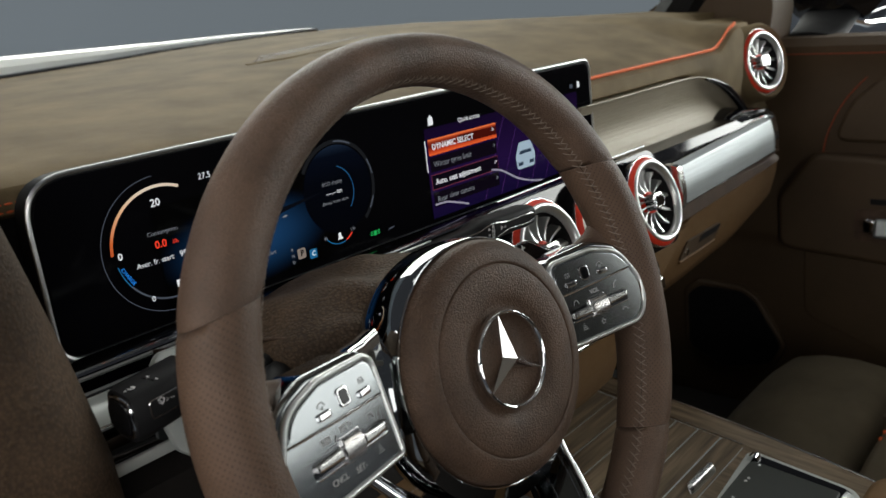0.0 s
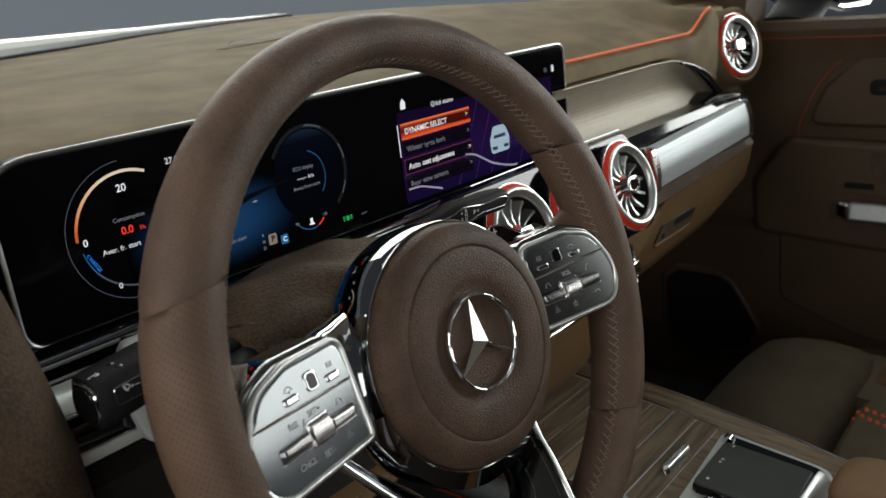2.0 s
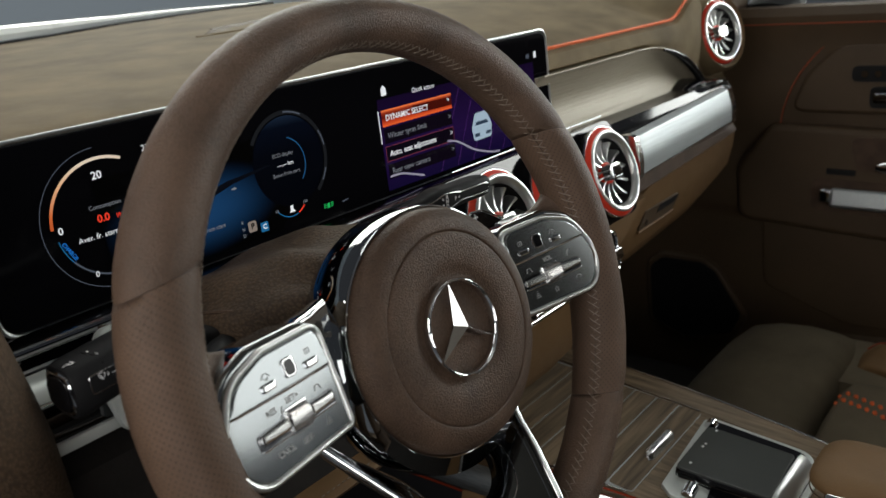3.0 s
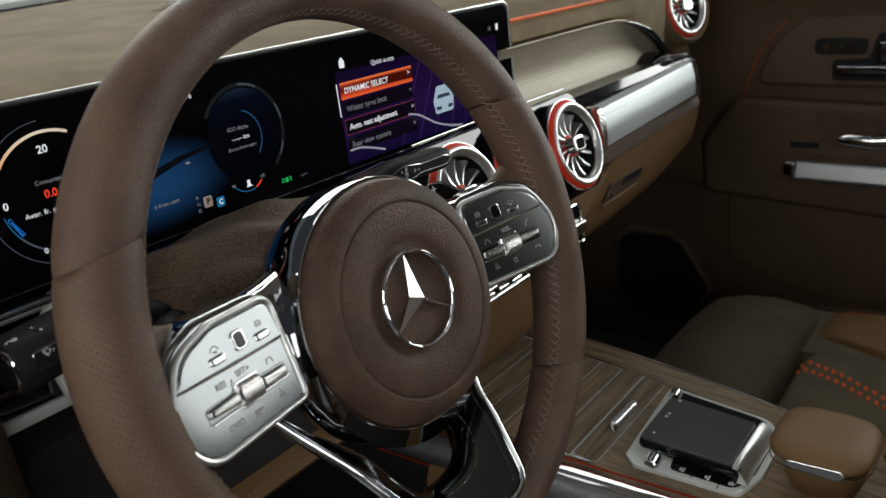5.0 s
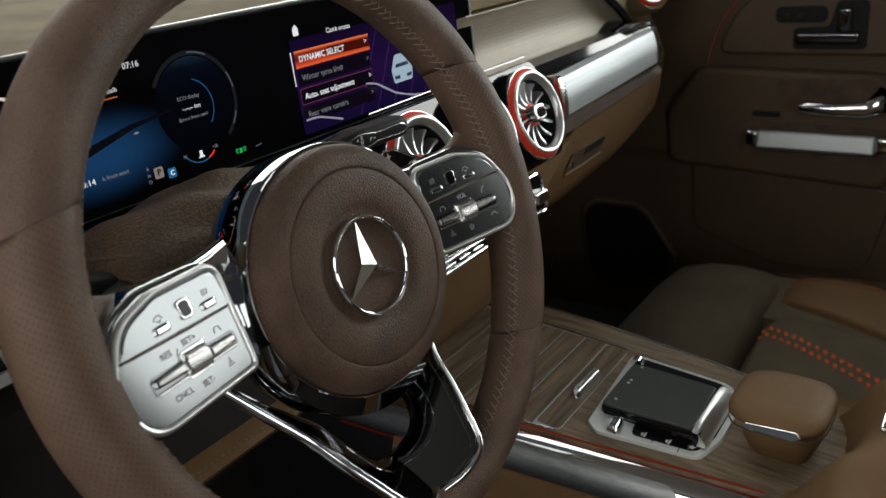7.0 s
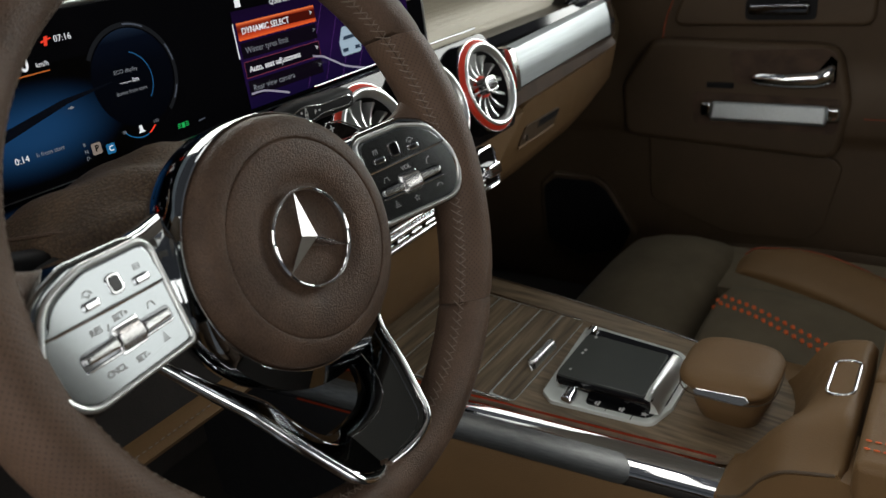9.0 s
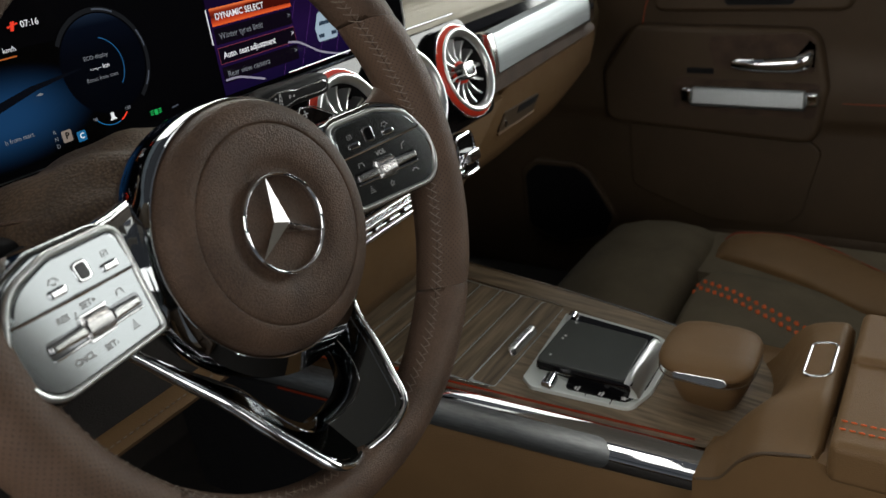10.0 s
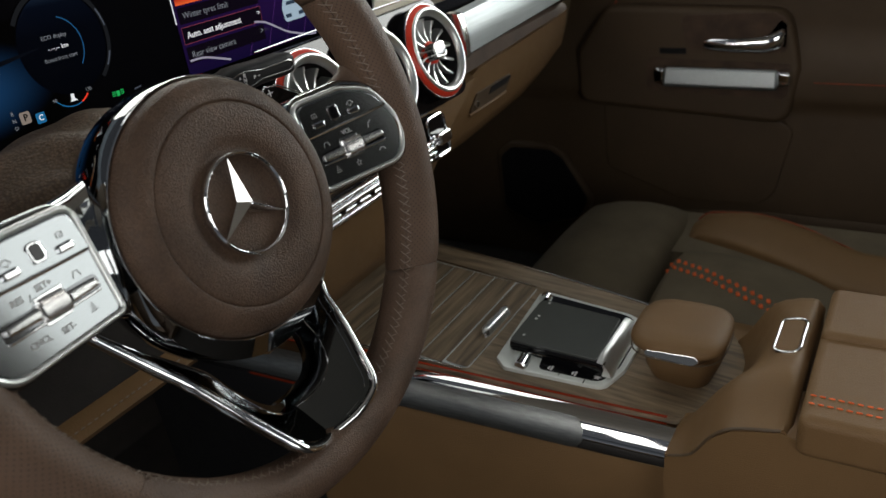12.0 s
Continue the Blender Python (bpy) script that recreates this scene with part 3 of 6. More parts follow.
# leather pillar-like dash end beside the driver's outer vent
rows = []
for k in range(19):
    z = 0.40 + 0.405 * k / 18
    t = k / 18
    rx, ry = 0.125, 0.115 - 0.02 * t * t
    xr = -0.1790 - 0.026 * max(0, (z - 0.64) / 0.15) ** 1.2
    rows.append([(xr - rx + rx * math.copysign(abs(math.cos(a)) ** 0.45, math.cos(a)), 0.180 + 0.02 * t + ry * math.copysign(abs(math.sin(a)) ** 0.6, math.sin(a)), z) for a in (2 * math.pi * j / 36 for j in range(36))])
part("driver_cheek", loft(rows), COWL_LEATHER, dash, "brown leather cheek at the driver's end")

# ---- round air vents ----
def air_vent(m, label, group):
    v = thing("air_vent", m, label, "air vent", group)
    part("outer_ring", lathe([(0.0496, -0.0030), (0.0509, -0.0030), (0.0512, -0.0010), (0.0509, 0.0004), (0.0503, 0.0004), (0.0498, -0.001)], 64), SATIN, v, "polished outer ring", True)
    part("barrel", lathe([(0.0460, -0.022), (0.0500, -0.022), (0.0504, -0.0030), (0.0490, -0.0020)], 48), PIANO, v, "gloss black barrel", True)
    part("colour_ring", lathe([(0.0440, -0.010), (0.0500, -0.010), (0.0501, 0.0004), (0.0496, 0.0014), (0.0466, 0.0048), (0.0458, 0.0050), (0.0445, 0.0046)], 64), RED, v, "orange-red lacquered ring", True)
    part("inner_ring", lathe([(0.0375, -0.016), (0.0430, -0.010), (0.0460, 0.0036), (0.0460, 0.0054), (0.0452, 0.0066), (0.0440, 0.0070), (0.0420, 0.0066), (0.0396, 0.0044), (0.0384, 0.0028), (0.0380, 0.0010), (0.0376, -0.004), (0.0370, -0.010)], 64), PALE, v, "satin silver inner ring", True)
    part("well", lathe([(0.0, -0.030), (0.033, -0.030), (0.0356, -0.016), (0.0370, -0.004), (0.0376, 0.0004), (0.0390, -0.032), (0.0, -0.033)], 40), BLACK, v, "black funnel", True)
    fin0 = None
    for k in range(13):
        a = 2 * math.pi * k / 13
        r = Matrix.Rotation(a, 4, "Z")
        if fin0 is None:
            fin0 = part("fin", loft([[(rr, -0.0010 * f, z0 + 0.002), (rr, 0.0010 * f, z0 + 0.0022), (rr, 0.0046 * f, z0 - 0.006), (rr, 0.0020 * f, z0 - 0.008)] for rr, z0, f in ((0.0085, -0.006, 0.6), (0.018, -0.009, 0.9), (0.0285, -0.008, 1.2), (0.0362, -0.005, 1.4))]), PALE, v, "", True, r)
        else:
            twin(fin0, r)
    part("hub", lathe([(0.0, -0.002), (0.0075, -0.002), (0.0100, -0.006), (0.0102, -0.020)], 28), DARK_CHROME, v, "", True)
    part("hub_ring", lathe([(0.0090, -0.0035), (0.0122, -0.0050), (0.0126, -0.010), (0.0090, -0.010)], 28), RED, v, "orange-red collar", True)
    knob = part("knob", prism(rounded([(-0.0118, -0.0088), (0.0118, -0.0088), (0.0118, 0.0088), (-0.0118, 0.0088)], 0.0066), -0.006, 0.0065, 0.002), SATIN, v, "polished control knob", True)
    part("knob_face", prism(rounded([(-0.0085, -0.0056), (0.0085, -0.0056), (0.0085, 0.0056), (-0.0085, 0.0056)], 0.0045), 0.006, 0.0071, 0.0003), DARK_CHROME, knob, "", True)
    return v


VENT_TILT = 71
for xv in (0.2475, 0.350, 0.4525):
    air_vent(pose(xv, 0.140, 0.631, VENT_TILT, 0, 0), "round turbine-style air vent with chrome and orange-red rings in the centre", "centre air vents")
air_vent(pose(0.972, 0.222, 0.727, 77, 0, -13), "round chrome air vent with an orange-red ring at the passenger's end", "outer air vents")
air_vent(pose(-0.222, 0.262, 0.715, 84, 0, 12), "round chrome air vent with an orange-red ring beside the display", "outer air vents")
part("vent_sleeve", moved(lathe([(0.051, -0.05), (0.062, -0.05), (0.0605, 0.0), (0.056, 0.006), (0.0515, 0.002)], 40), pose(0.972, 0.222, 0.727, 77, 0, -13)), SUEDE, dash, "nubuck collar round the outer vent")
fm = Matrix.Translation((0.35, 0.155, 0.632)) @ Matrix.Rotation(radians(VENT_TILT), 4, "X")
part("vent_panel", prism(rounded([(-0.165, -0.062), (0.162, -0.062), (0.158, 0.050), (-0.165, 0.050)], 0.02), -0.012, 0.0, 0.003, fm), PIANO, dash, "gloss black panel round the centre vents")
part("vent_trim", tube([(0.20, 0.160, 0.6880), (0.35, 0.160, 0.6890), (0.47, 0.162, 0.6880)], 0.0010, 8), DARK_CHROME, dash, "dark polished line above the centre vents")

# ---- climate switches ----
sw = thing("climate_switch_row", (0.31, 0.13, 0.54), "row of chrome climate switches with fine ribs in the centre stack", "switch panel")
part("base", box(0.188, 0.432, 0.126, 0.15, 0.523, 0.553, 0.003), PIANO, sw, "gloss black surround")
for k, (z0, z1, yy) in enumerate(((0.5470, 0.5500, 0.1195), (0.5410, 0.5452, 0.1175), (0.5345, 0.5390, 0.1185), (0.5280, 0.5325, 0.1200))):
    part("chrome_line", cyl_x(0.192, 0.398, yy + 0.003, (z0 + z1) / 2, 0.0028), CHROME, sw, "horizontal chrome line")
for k in range(8):
    part("switch_key", box(0.2045 + 0.0235 * k, 0.2105 + 0.0235 * k, 0.1180, 0.13, 0.5365, 0.5440, 0.0008), PIANO, sw)
rock = part("rocker_frame", moved(prism(rounded([(-0.017, -0.021), (0.017, -0.021), (0.017, 0.021), (-0.017, 0.021)], 0.008), -0.01, 0.003, 0.002), Matrix.Translation((0.412, 0.126, 0.552)) @ Matrix.Rotation(radians(80), 4, "X")), PIANO, sw, "gloss black rocker housing")
part("rocker", moved(prism(rounded([(-0.013, -0.007), (0.013, -0.007), (0.013, 0.007), (-0.013, 0.007)], 0.004), -0.002, 0.012, 0.004), Matrix.Translation((0.412, 0.124, 0.549)) @ Matrix.Rotation(radians(80), 4, "X")), CHROME, sw, "chrome rocker switch")
part("rocker_ring", tube([Matrix.Translation((0.412, 0.1225, 0.552)) @ Matrix.Rotation(radians(80), 4, "X") @ Vector((p.x, p.y, 0)) for p in rounded([(-0.017, -0.021), (0.017, -0.021), (0.017, 0.021), (-0.017, 0.021)], 0.008)], 0.0015, 6, loop=True), CHROME, sw)

# ---- wide display ----
SX0, SX1, SH, STILT = -0.160, 0.467, 0.1165, 2.39
SM = Matrix.Translation((0, 0.2285, 0.7815)) @ Matrix.Rotation(radians(90 - STILT), 4, "X")   # x right, y up the glass, z to the driver


def sp(x, v, z=0.0):
    return Matrix.Translation((x, -v, z))


disp = thing("wide_display", SM, "free-standing black glass double display with a thin silver edge, switched on", "display")
outer = rounded([(SX0 - 0.0025, -SH - 0.0025), (SX1 + 0.0025, -SH - 0.0025), (SX1 + 0.0025, 0.0025), (SX0 - 0.0025, -0.0025)], [0.016, 0.016, 0.014, 0.030], 8)
part("housing", prism(outer, -0.020, -0.0016, 0.002), BLACK, disp, "black rear housing", True)
inner = rounded([(SX0, -SH), (SX1, -SH), (SX1, 0), (SX0, -0.005)], [0.015, 0.015, 0.013, 0.029], 8)
part("edge_strip", tube([(p.x, p.y, -0.0012) for p in outer], 0.0017, 8, loop=True), mat("dark_satin", (0.58, 0.60, 0.60), 0.3, metal=1.0, var=0.03, rough_var=0.02), disp, "thin silver frame", True)
part("glass", prism(inner, -0.004, 0.0, 0.0006), GLASS_BLACK, disp, "black glass front", True)


def ramp_glow(name, stops, strength, axis, lo, hi):
    """A lit picture area whose colour runs along one axis of the glass."""
    m = glow(name, (1, 1, 1), strength)
    N, L = m.node_tree.nodes, m.node_tree.links
    tc = N.new("ShaderNodeTexCoord")
    sep = N.new("ShaderNodeSeparateXYZ")
    mr = N.new("ShaderNodeMapRange")
    mr.inputs["From Min"].default_value, mr.inputs["From Max"].default_value = lo, hi
    ramp = N.new("ShaderNodeValToRGB")
    e = ramp.color_ramp.elements
    while len(e) < len(stops):
        e.new(0.5)
    for k, (p, c) in enumerate(stops):
        e[k].position, e[k].color = p, (*c, 1)
    L.new(tc.outputs["Object"], sep.inputs[0])
    L.new(sep.outputs["XYZ".index(axis)], mr.inputs["Value"])
    L.new(mr.outputs[0], ramp.inputs[0])
    L.new(ramp.outputs[0], N["Principled BSDF"].inputs["Emission Color"])
    return m


def spot_glow(name, colour, strength, centre, size):
    """A lit picture area that fades from a centre on the glass."""
    m = glow(name, colour, strength)
    N, L = m.node_tree.nodes, m.node_tree.links
    tc, mp, ln, mr = [N.new("ShaderNode" + k) for k in ("TexCoord", "Mapping", "VectorMath", "MapRange")]
    mp.inputs["Location"].default_value = (-centre[0] / size[0], -centre[1] / size[1], 0)
    mp.inputs["Scale"].default_value = (1 / size[0], 1 / size[1], 0)
    ln.operation, mr.interpolation_type = "LENGTH", "SMOOTHSTEP"
    mr.inputs["From Min"].default_value, mr.inputs["From Max"].default_value = 1.0, 0.12
    mr.inputs["To Max"].default_value = strength
    L.new(tc.outputs["Object"], mp.inputs["Vector"])
    L.new(mp.outputs[0], ln.inputs[0])
    L.new(ln.outputs["Value"], mr.inputs["Value"])
    L.new(mr.outputs[0], N["Principled BSDF"].inputs["Emission Strength"])
    return m


G_WHITE = glow("lit_white", (0.9, 0.92, 0.95), 0.85)
G_GREY = glow("lit_grey", (0.30, 0.32, 0.36), 0.55)
G_DIM = glow("lit_dim", (0.12, 0.14, 0.18), 0.5)
G_RED = glow("lit_red", (0.95, 0.06, 0.03), 0.8)
G_BLUE = glow("lit_blue", (0.02, 0.25, 0.85), 0.9)
G_CYAN = glow("lit_cyan", (0.03, 0.28, 0.62), 0.42)
G_GREEN = glow("lit_green", (0.02, 0.55, 0.12), 0.7)
G_ROAD = spot_glow("lit_blue_road", (0.018, 0.095, 0.26), 0.38, (-0.012, -0.0775), (0.080, 0.036))
G_PURPLE = ramp_glow("lit_purple", [(0.0, (0.010, 0.005, 0.045)), (0.45, (0.024, 0.007, 0.070)), (1.0, (0.010, 0.003, 0.028))], 0.5, "Y", -0.112, -0.028)
G_ARC = ramp_glow("lit_orange_arc", [(0.0, (0.35, 0.02, 0.01)), (0.45, (0.75, 0.16, 0.04)), (0.8, (0.95, 0.55, 0.30)), (1.0, (0.9, 0.75, 0.6))], 0.75, "Y", -0.075, -0.024)
G_BAR = ramp_glow("lit_orange_bar", [(0.0, (0.95, 0.14, 0.03)), (0.25, (0.55, 0.05, 0.015)), (0.55, (0.10, 0.008, 0.004)), (0.85, (0.30, 0.03, 0.01)), (1.0, (0.95, 0.20, 0.06))], 0.8, "Y", -0.0545, -0.0405)
G_DIAL = ramp_glow("lit_dial", [(0.0, (0.0002, 0.0008, 0.003)), (0.6, (0.0004, 0.0014, 0.005)), (0.86, (0.0015, 0.004, 0.012)), (0.96, (0.012, 0.024, 0.050)), (1.0, (0.03, 0.05, 0.08))], 0.5, "Y", -0.095, -0.022)


def flat(outline, z):
    bm = bmesh.new()
    bm.faces.new([bm.verts.new((p[0], p[1], z)) for p in outline])
    return bm


def arc_band(cx, cv, r0, r1, a0, a1, z, n=40):
    bm = bmesh.new()
    last = None
    for k in range(n + 1):
        a = radians(a0 + (a1 - a0) * k / n)
        row = [bm.verts.new((cx + r * math.cos(a), -cv + r * math.sin(a), z)) for r in (r0, r1)]
        if last:
            bm.faces.new((last[0], last[1], row[1], row[0]))
        last = row
    return bm


def picture(name, bm, material, label=""):
    return part(name, bm, material, disp, label, True)


def words(name, text, size, material, x, v, align="LEFT", bold=0.0):
    return lettering(name, text, size, material, disp, sp(x, v, 0.0011), align, bold)


# instrument side: consumption dial
GX, GV = -0.078, 0.062
picture("dial_arc", arc_band(GX, GV, 0.0384, 0.0404, 66, 178, 0.0009), G_ARC, "orange glowing consumption arc")
picture("dial_edge", arc_band(GX, GV, 0.0462, 0.0467, 92, 268, 0.0009), G_DIM)
picture("dial_low", arc_band(GX, GV, 0.0372, 0.0384, 215, 300, 0.0009), G_DIM)
picture("charge_arc", arc_band(GX, GV, 0.0376, 0.0382, 190, 216, 0.0009), G_CYAN)
words("dial_number", "20", 0.0072, G_WHITE, -0.081, 0.0335, "CENTER", 0.0001)
words("dial_number", "0", 0.0066, G_WHITE, -0.1125, 0.0625, "CENTER", 0.0001)
words("dial_number", "0", 0.0055, G_WHITE, -0.096, 0.0965, "CENTER")
words("dial_title", "Consumption", 0.0042, G_GREY, -0.080, 0.0535, "CENTER")
words("dial_value", "0.0", 0.0072, G_RED, -0.083, 0.0616, "CENTER", 0.00015)
words("dial_unit", "l/h", 0.0042, G_RED, -0.074, 0.0624)
words("dial_average", "Aver. fr. start", 0.0050, G_WHITE, -0.103, 0.0722)
words("dial_average", "99.9", 0.0060, G_WHITE, -0.071, 0.0722)
ch = words("charge_word", "CHARGE", 0.0036, G_BLUE, -0.1115, 0.0765, "CENTER")
ch.matrix_basis = sp(-0.1100, 0.0765, 0.0011) @ Matrix.Rotation(radians(-63), 4, "Z")
picture("fuel_icon", merged(flat([(-0.0772, -0.0940), (-0.0738, -0.0940), (-0.0738, -0.0890), (-0.0772, -0.0890)], 0.001), flat([(-0.0730, -0.0935), (-0.0722, -0.0935), (-0.0718, -0.0905), (-0.0726, -0.0900)], 0.001)), G_WHITE)
# middle: time, speed, road, bars
words("clock", "07:16", 0.0062, G_WHITE, 0.023, 0.0215)
picture("belt_icon", merged(flat([(0.015, -0.0245), (0.0175, -0.0245), (0.0195, -0.0185), (0.0165, -0.0185)], 0.001), flat([(0.0135, -0.0225), (0.0215, -0.0205), (0.0213, -0.0195), (0.0133, -0.0213)], 0.001)), G_RED, "red warning light")
words("speed", "0", 0.0135, G_WHITE, -0.003, 0.0335, "CENTER", 0.0003)
words("speed_unit", "km/h", 0.0048, G_WHITE, 0.005, 0.0355)
words("range_word", "27.5", 0.0060, G_WHITE, -0.046, 0.0235)
picture("speed_line", flat([(-0.012, -0.0412), (0.014, -0.0407), (0.014, -0.0399), (-0.012, -0.0403)], 0.0009), glow("lit_amber", (0.8, 0.22, 0.05), 0.5))
picture("road", flat(rounded([(-0.085, -0.1120), (0.060, -0.1120), (0.072, -0.090), (0.072, -0.052), (0.050, -0.036), (-0.085, -0.036)], 0.006), 0.0006), G_ROAD, "blue road picture")
picture("road_edge", flat([(-0.040, -0.0735), (-0.036, -0.0800), (0.020, -0.0650), (0.058, -0.0592), (0.058, -0.0583), (0.016, -0.0615)], 0.0009), glow("lit_black", (0.004, 0.006, 0.012), 0.4))
picture("road_star", flat([(0.018, -0.0685), (0.0215, -0.0672), (0.024, -0.0685), (0.0212, -0.0693)], 0.001), G_GREY)
words("trip_line", "0:14", 0.0062, G_WHITE, -0.030, 0.0925)
words("trip_line", "h from start", 0.0044, G_GREY, -0.014, 0.0925)
# right dial
DX, DV = 0.078, 0.0600
picture("dial_face", flat([(DX + 0.036 * math.cos(2 * math.pi * k / 48), -DV + 0.036 * math.sin(2 * math.pi * k / 48)) for k in range(48)], 0.0007), G_DIAL, "dark blue round dial")
picture("dial_rim", arc_band(DX, DV, 0.0370, 0.0404, -50, 150, 0.0008), glow("lit_faint", (0.020, 0.022, 0.026), 0.4))
for a, w in ((-36, 16), (8, 20), (62, 26)):
    picture("dial_mark", arc_band(DX, DV, 0.0382, 0.0394, a, a + w, 0.0010, 6), G_DIM)
picture("dial_glow", arc_band(DX - 0.006, DV + 0.002, 0.0215, 0.0223, -42, 72, 0.0009), glow("lit_arc", (0.04, 0.22, 0.5), 0.35))
words("dial_text", "ECO display", 0.0042, G_GREY, 0.072, 0.0535, "CENTER")
words("dial_text", "-.--,-- km", 0.0048, G_WHITE, 0.073, 0.0612, "CENTER")
words("dial_text", "Bonus from start", 0.0040, G_GREY, 0.073, 0.0688, "CENTER")
# gear and mode boxes
words("gear_letter", "R", 0.0038, G_GREY, 0.0225, 0.0960, "CENTER")
words("gear_letter", "N", 0.0038, G_GREY, 0.0225, 0.1010, "CENTER")
words("gear_letter", "D", 0.0038, G_GREY, 0.0225, 0.1060, "CENTER")
picture("gear_box", flat(rounded([(0.0272, -0.1052), (0.0352, -0.1052), (0.0352, -0.0967), (0.0272, -0.0967)], 0.0015), 0.0009), glow("lit_beige", (0.55, 0.45, 0.38), 0.38), "lit gear box")
words("gear_shown", "P", 0.0066, glow("lit_dark", (0.02, 0.02, 0.02), 0.2), 0.0312, 0.1008, "CENTER", 0.0002).matrix_basis = sp(0.0312, 0.1008, 0.0014)
picture("mode_box", flat(rounded([(0.0388, -0.1080), (0.0462, -0.1080), (0.0462, -0.1005), (0.0388, -0.1005)], 0.0012), 0.0009), G_CYAN, "lit blue mode box")
words("mode_shown", "C", 0.0056, G_WHITE, 0.0425, 0.1042, "CENTER", 0.0001).matrix_basis = sp(0.0425, 0.1042, 0.0014)
picture("temperature_bar", merged(arc_band(0.072, 0.086, 0.0175, 0.0182, 215, 290, 0.0009)), G_CYAN)
picture("temperature_end", merged(arc_band(0.072, 0.086, 0.0172, 0.0184, 292, 318, 0.0009)), G_RED)
words("bar_number", "90", 0.0036, G_GREY, 0.0570, 0.0965, "CENTER")
words("bar_number", "130", 0.0036, G_GREY, 0.0865, 0.0955, "CENTER")
picture("can_icon", flat([(0.069, -0.1005), (0.0755, -0.1005), (0.0735, -0.0985), (0.0735, -0.0950), (0.0705, -0.0950), (0.0705, -0.0985)], 0.001), G_WHITE)
picture("light_icon", merged(flat([(0.1095, -0.1075), (0.1125, -0.1075), (0.1125, -0.1035), (0.1095, -0.1035)], 0.001), *[flat([(0.1135, -0.1035 - 0.0014 * k), (0.1165, -0.1035 - 0.0014 * k), (0.1165, -0.1042 - 0.0014 * k), (0.1135, -0.1042 - 0.0014 * k)], 0.001) for k in range(3)], *[flat([(0.1055, -0.1035 - 0.0014 * k), (0.1085, -0.1035 - 0.0014 * k), (0.1085, -0.1042 - 0.0014 * k), (0.1055, -0.1042 - 0.0014 * k)], 0.001) for k in range(3)]), G_GREEN, "green light symbol")
picture("grey_icon", flat([(0.127, -0.1070), (0.134, -0.1062), (0.134, -0.1052), (0.127, -0.1058)], 0.001), G_DIM)
# media side: menu on a violet ground
picture("violet_ground", flat([(0.186, -0.1125), (0.438, -0.1125), (0.438, -0.030), (0.186, -0.030)], 0.0005), G_PURPLE, "violet picture ground")
picture("dark_band", flat([(0.186, -0.1125), (0.440, -0.1125), (0.440, -0.1185 + 0.002), (0.186, -0.1165)], 0.0004), GLASS_BLACK)
picture("violet_beam", merged(*[flat([(0.262 + 0.026 * k, -0.112), (0.2625 + 0.026 * k, -0.112), (0.3065 + 0.026 * k, -0.0305), (0.306 + 0.026 * k, -0.0305)], 0.0007) for k in range(5)]), glow("lit_violet_line", (0.16, 0.05, 0.30), 0.5))
picture("house_icon", flat([(0.1922, -0.0275), (0.1988, -0.0275), (0.1988, -0.0215), (0.1955, -0.0180), (0.1922, -0.0215)], 0.001), G_WHITE, "white home symbol")
words("menu_title", "Quick access", 0.0062, G_WHITE, 0.233, 0.0290)
picture("status_icon", flat(rounded([(0.4400, -0.0260), (0.4445, -0.0260), (0.4445, -0.0190), (0.4400, -0.0190)], 0.001), 0.001), G_WHITE)
picture("status_icon", flat(rounded([(0.4250, -0.0250), (0.4310, -0.0250), (0.4310, -0.0205), (0.4250, -0.0205)], 0.001), 0.001), G_DIM)
G_PLATE = glow("lit_plate", (0.006, 0.003, 0.010), 0.5)
G_FRAME = glow("lit_frame", (0.30, 0.06, 0.10), 0.5)
for k, (text, lit) in enumerate((("DYNAMIC SELECT", 1), ("Winter tyres limit", 0), ("Auto. seat adjustment", 1), ("Rear view camera", 0))):
    v0 = 0.0400 + 0.0161 * k
    if k == 0:
        picture("menu_bar", flat([(0.189, -v0 - 0.0147), (0.289, -v0 - 0.0147), (0.289, -v0), (0.189, -v0)], 0.0008), G_BAR, "orange lit menu bar")
        picture("menu_bar_shade", flat([(0.231, -v0 - 0.0105), (0.289, -v0 - 0.0115), (0.289, -v0 - 0.0035), (0.231, -v0 - 0.0025)], 0.00095), glow("lit_brown", (0.10, 0.008, 0.004), 0.5))
    else:
        picture("menu_plate", flat([(0.189, -v0 - 0.0140), (0.287, -v0 - 0.0140), (0.287, -v0 - 0.0005), (0.189, -v0 - 0.0005)], 0.0008), G_PLATE)
        fr = [(0.189, -v0 - 0.0140), (0.287, -v0 - 0.0140), (0.287, -v0 - 0.0005), (0.189, -v0 - 0.0005)]
        if lit:
            picture("menu_frame", tube([(p[0], p[1], 0.0009) for p in fr], 0.00028, 4, loop=True), G_FRAME)
    words("menu_entry", text, 0.0074, G_WHITE if lit else G_GREY, 0.1935, v0 + 0.0075, bold=0.0001 if lit else 0)
    words("menu_arrow", ">", 0.0070, G_WHITE if lit else G_GREY, 0.2815, v0 + 0.0060)
picture("scroll_mark", flat([(0.1845, -0.0690), (0.1857, -0.0690), (0.1857, -0.0400), (0.1845, -0.0400)], 0.0009), G_WHITE)
# plain white car symbol and road line
def low(pts):
    return [(x, y - 0.0205) for x, y in pts]


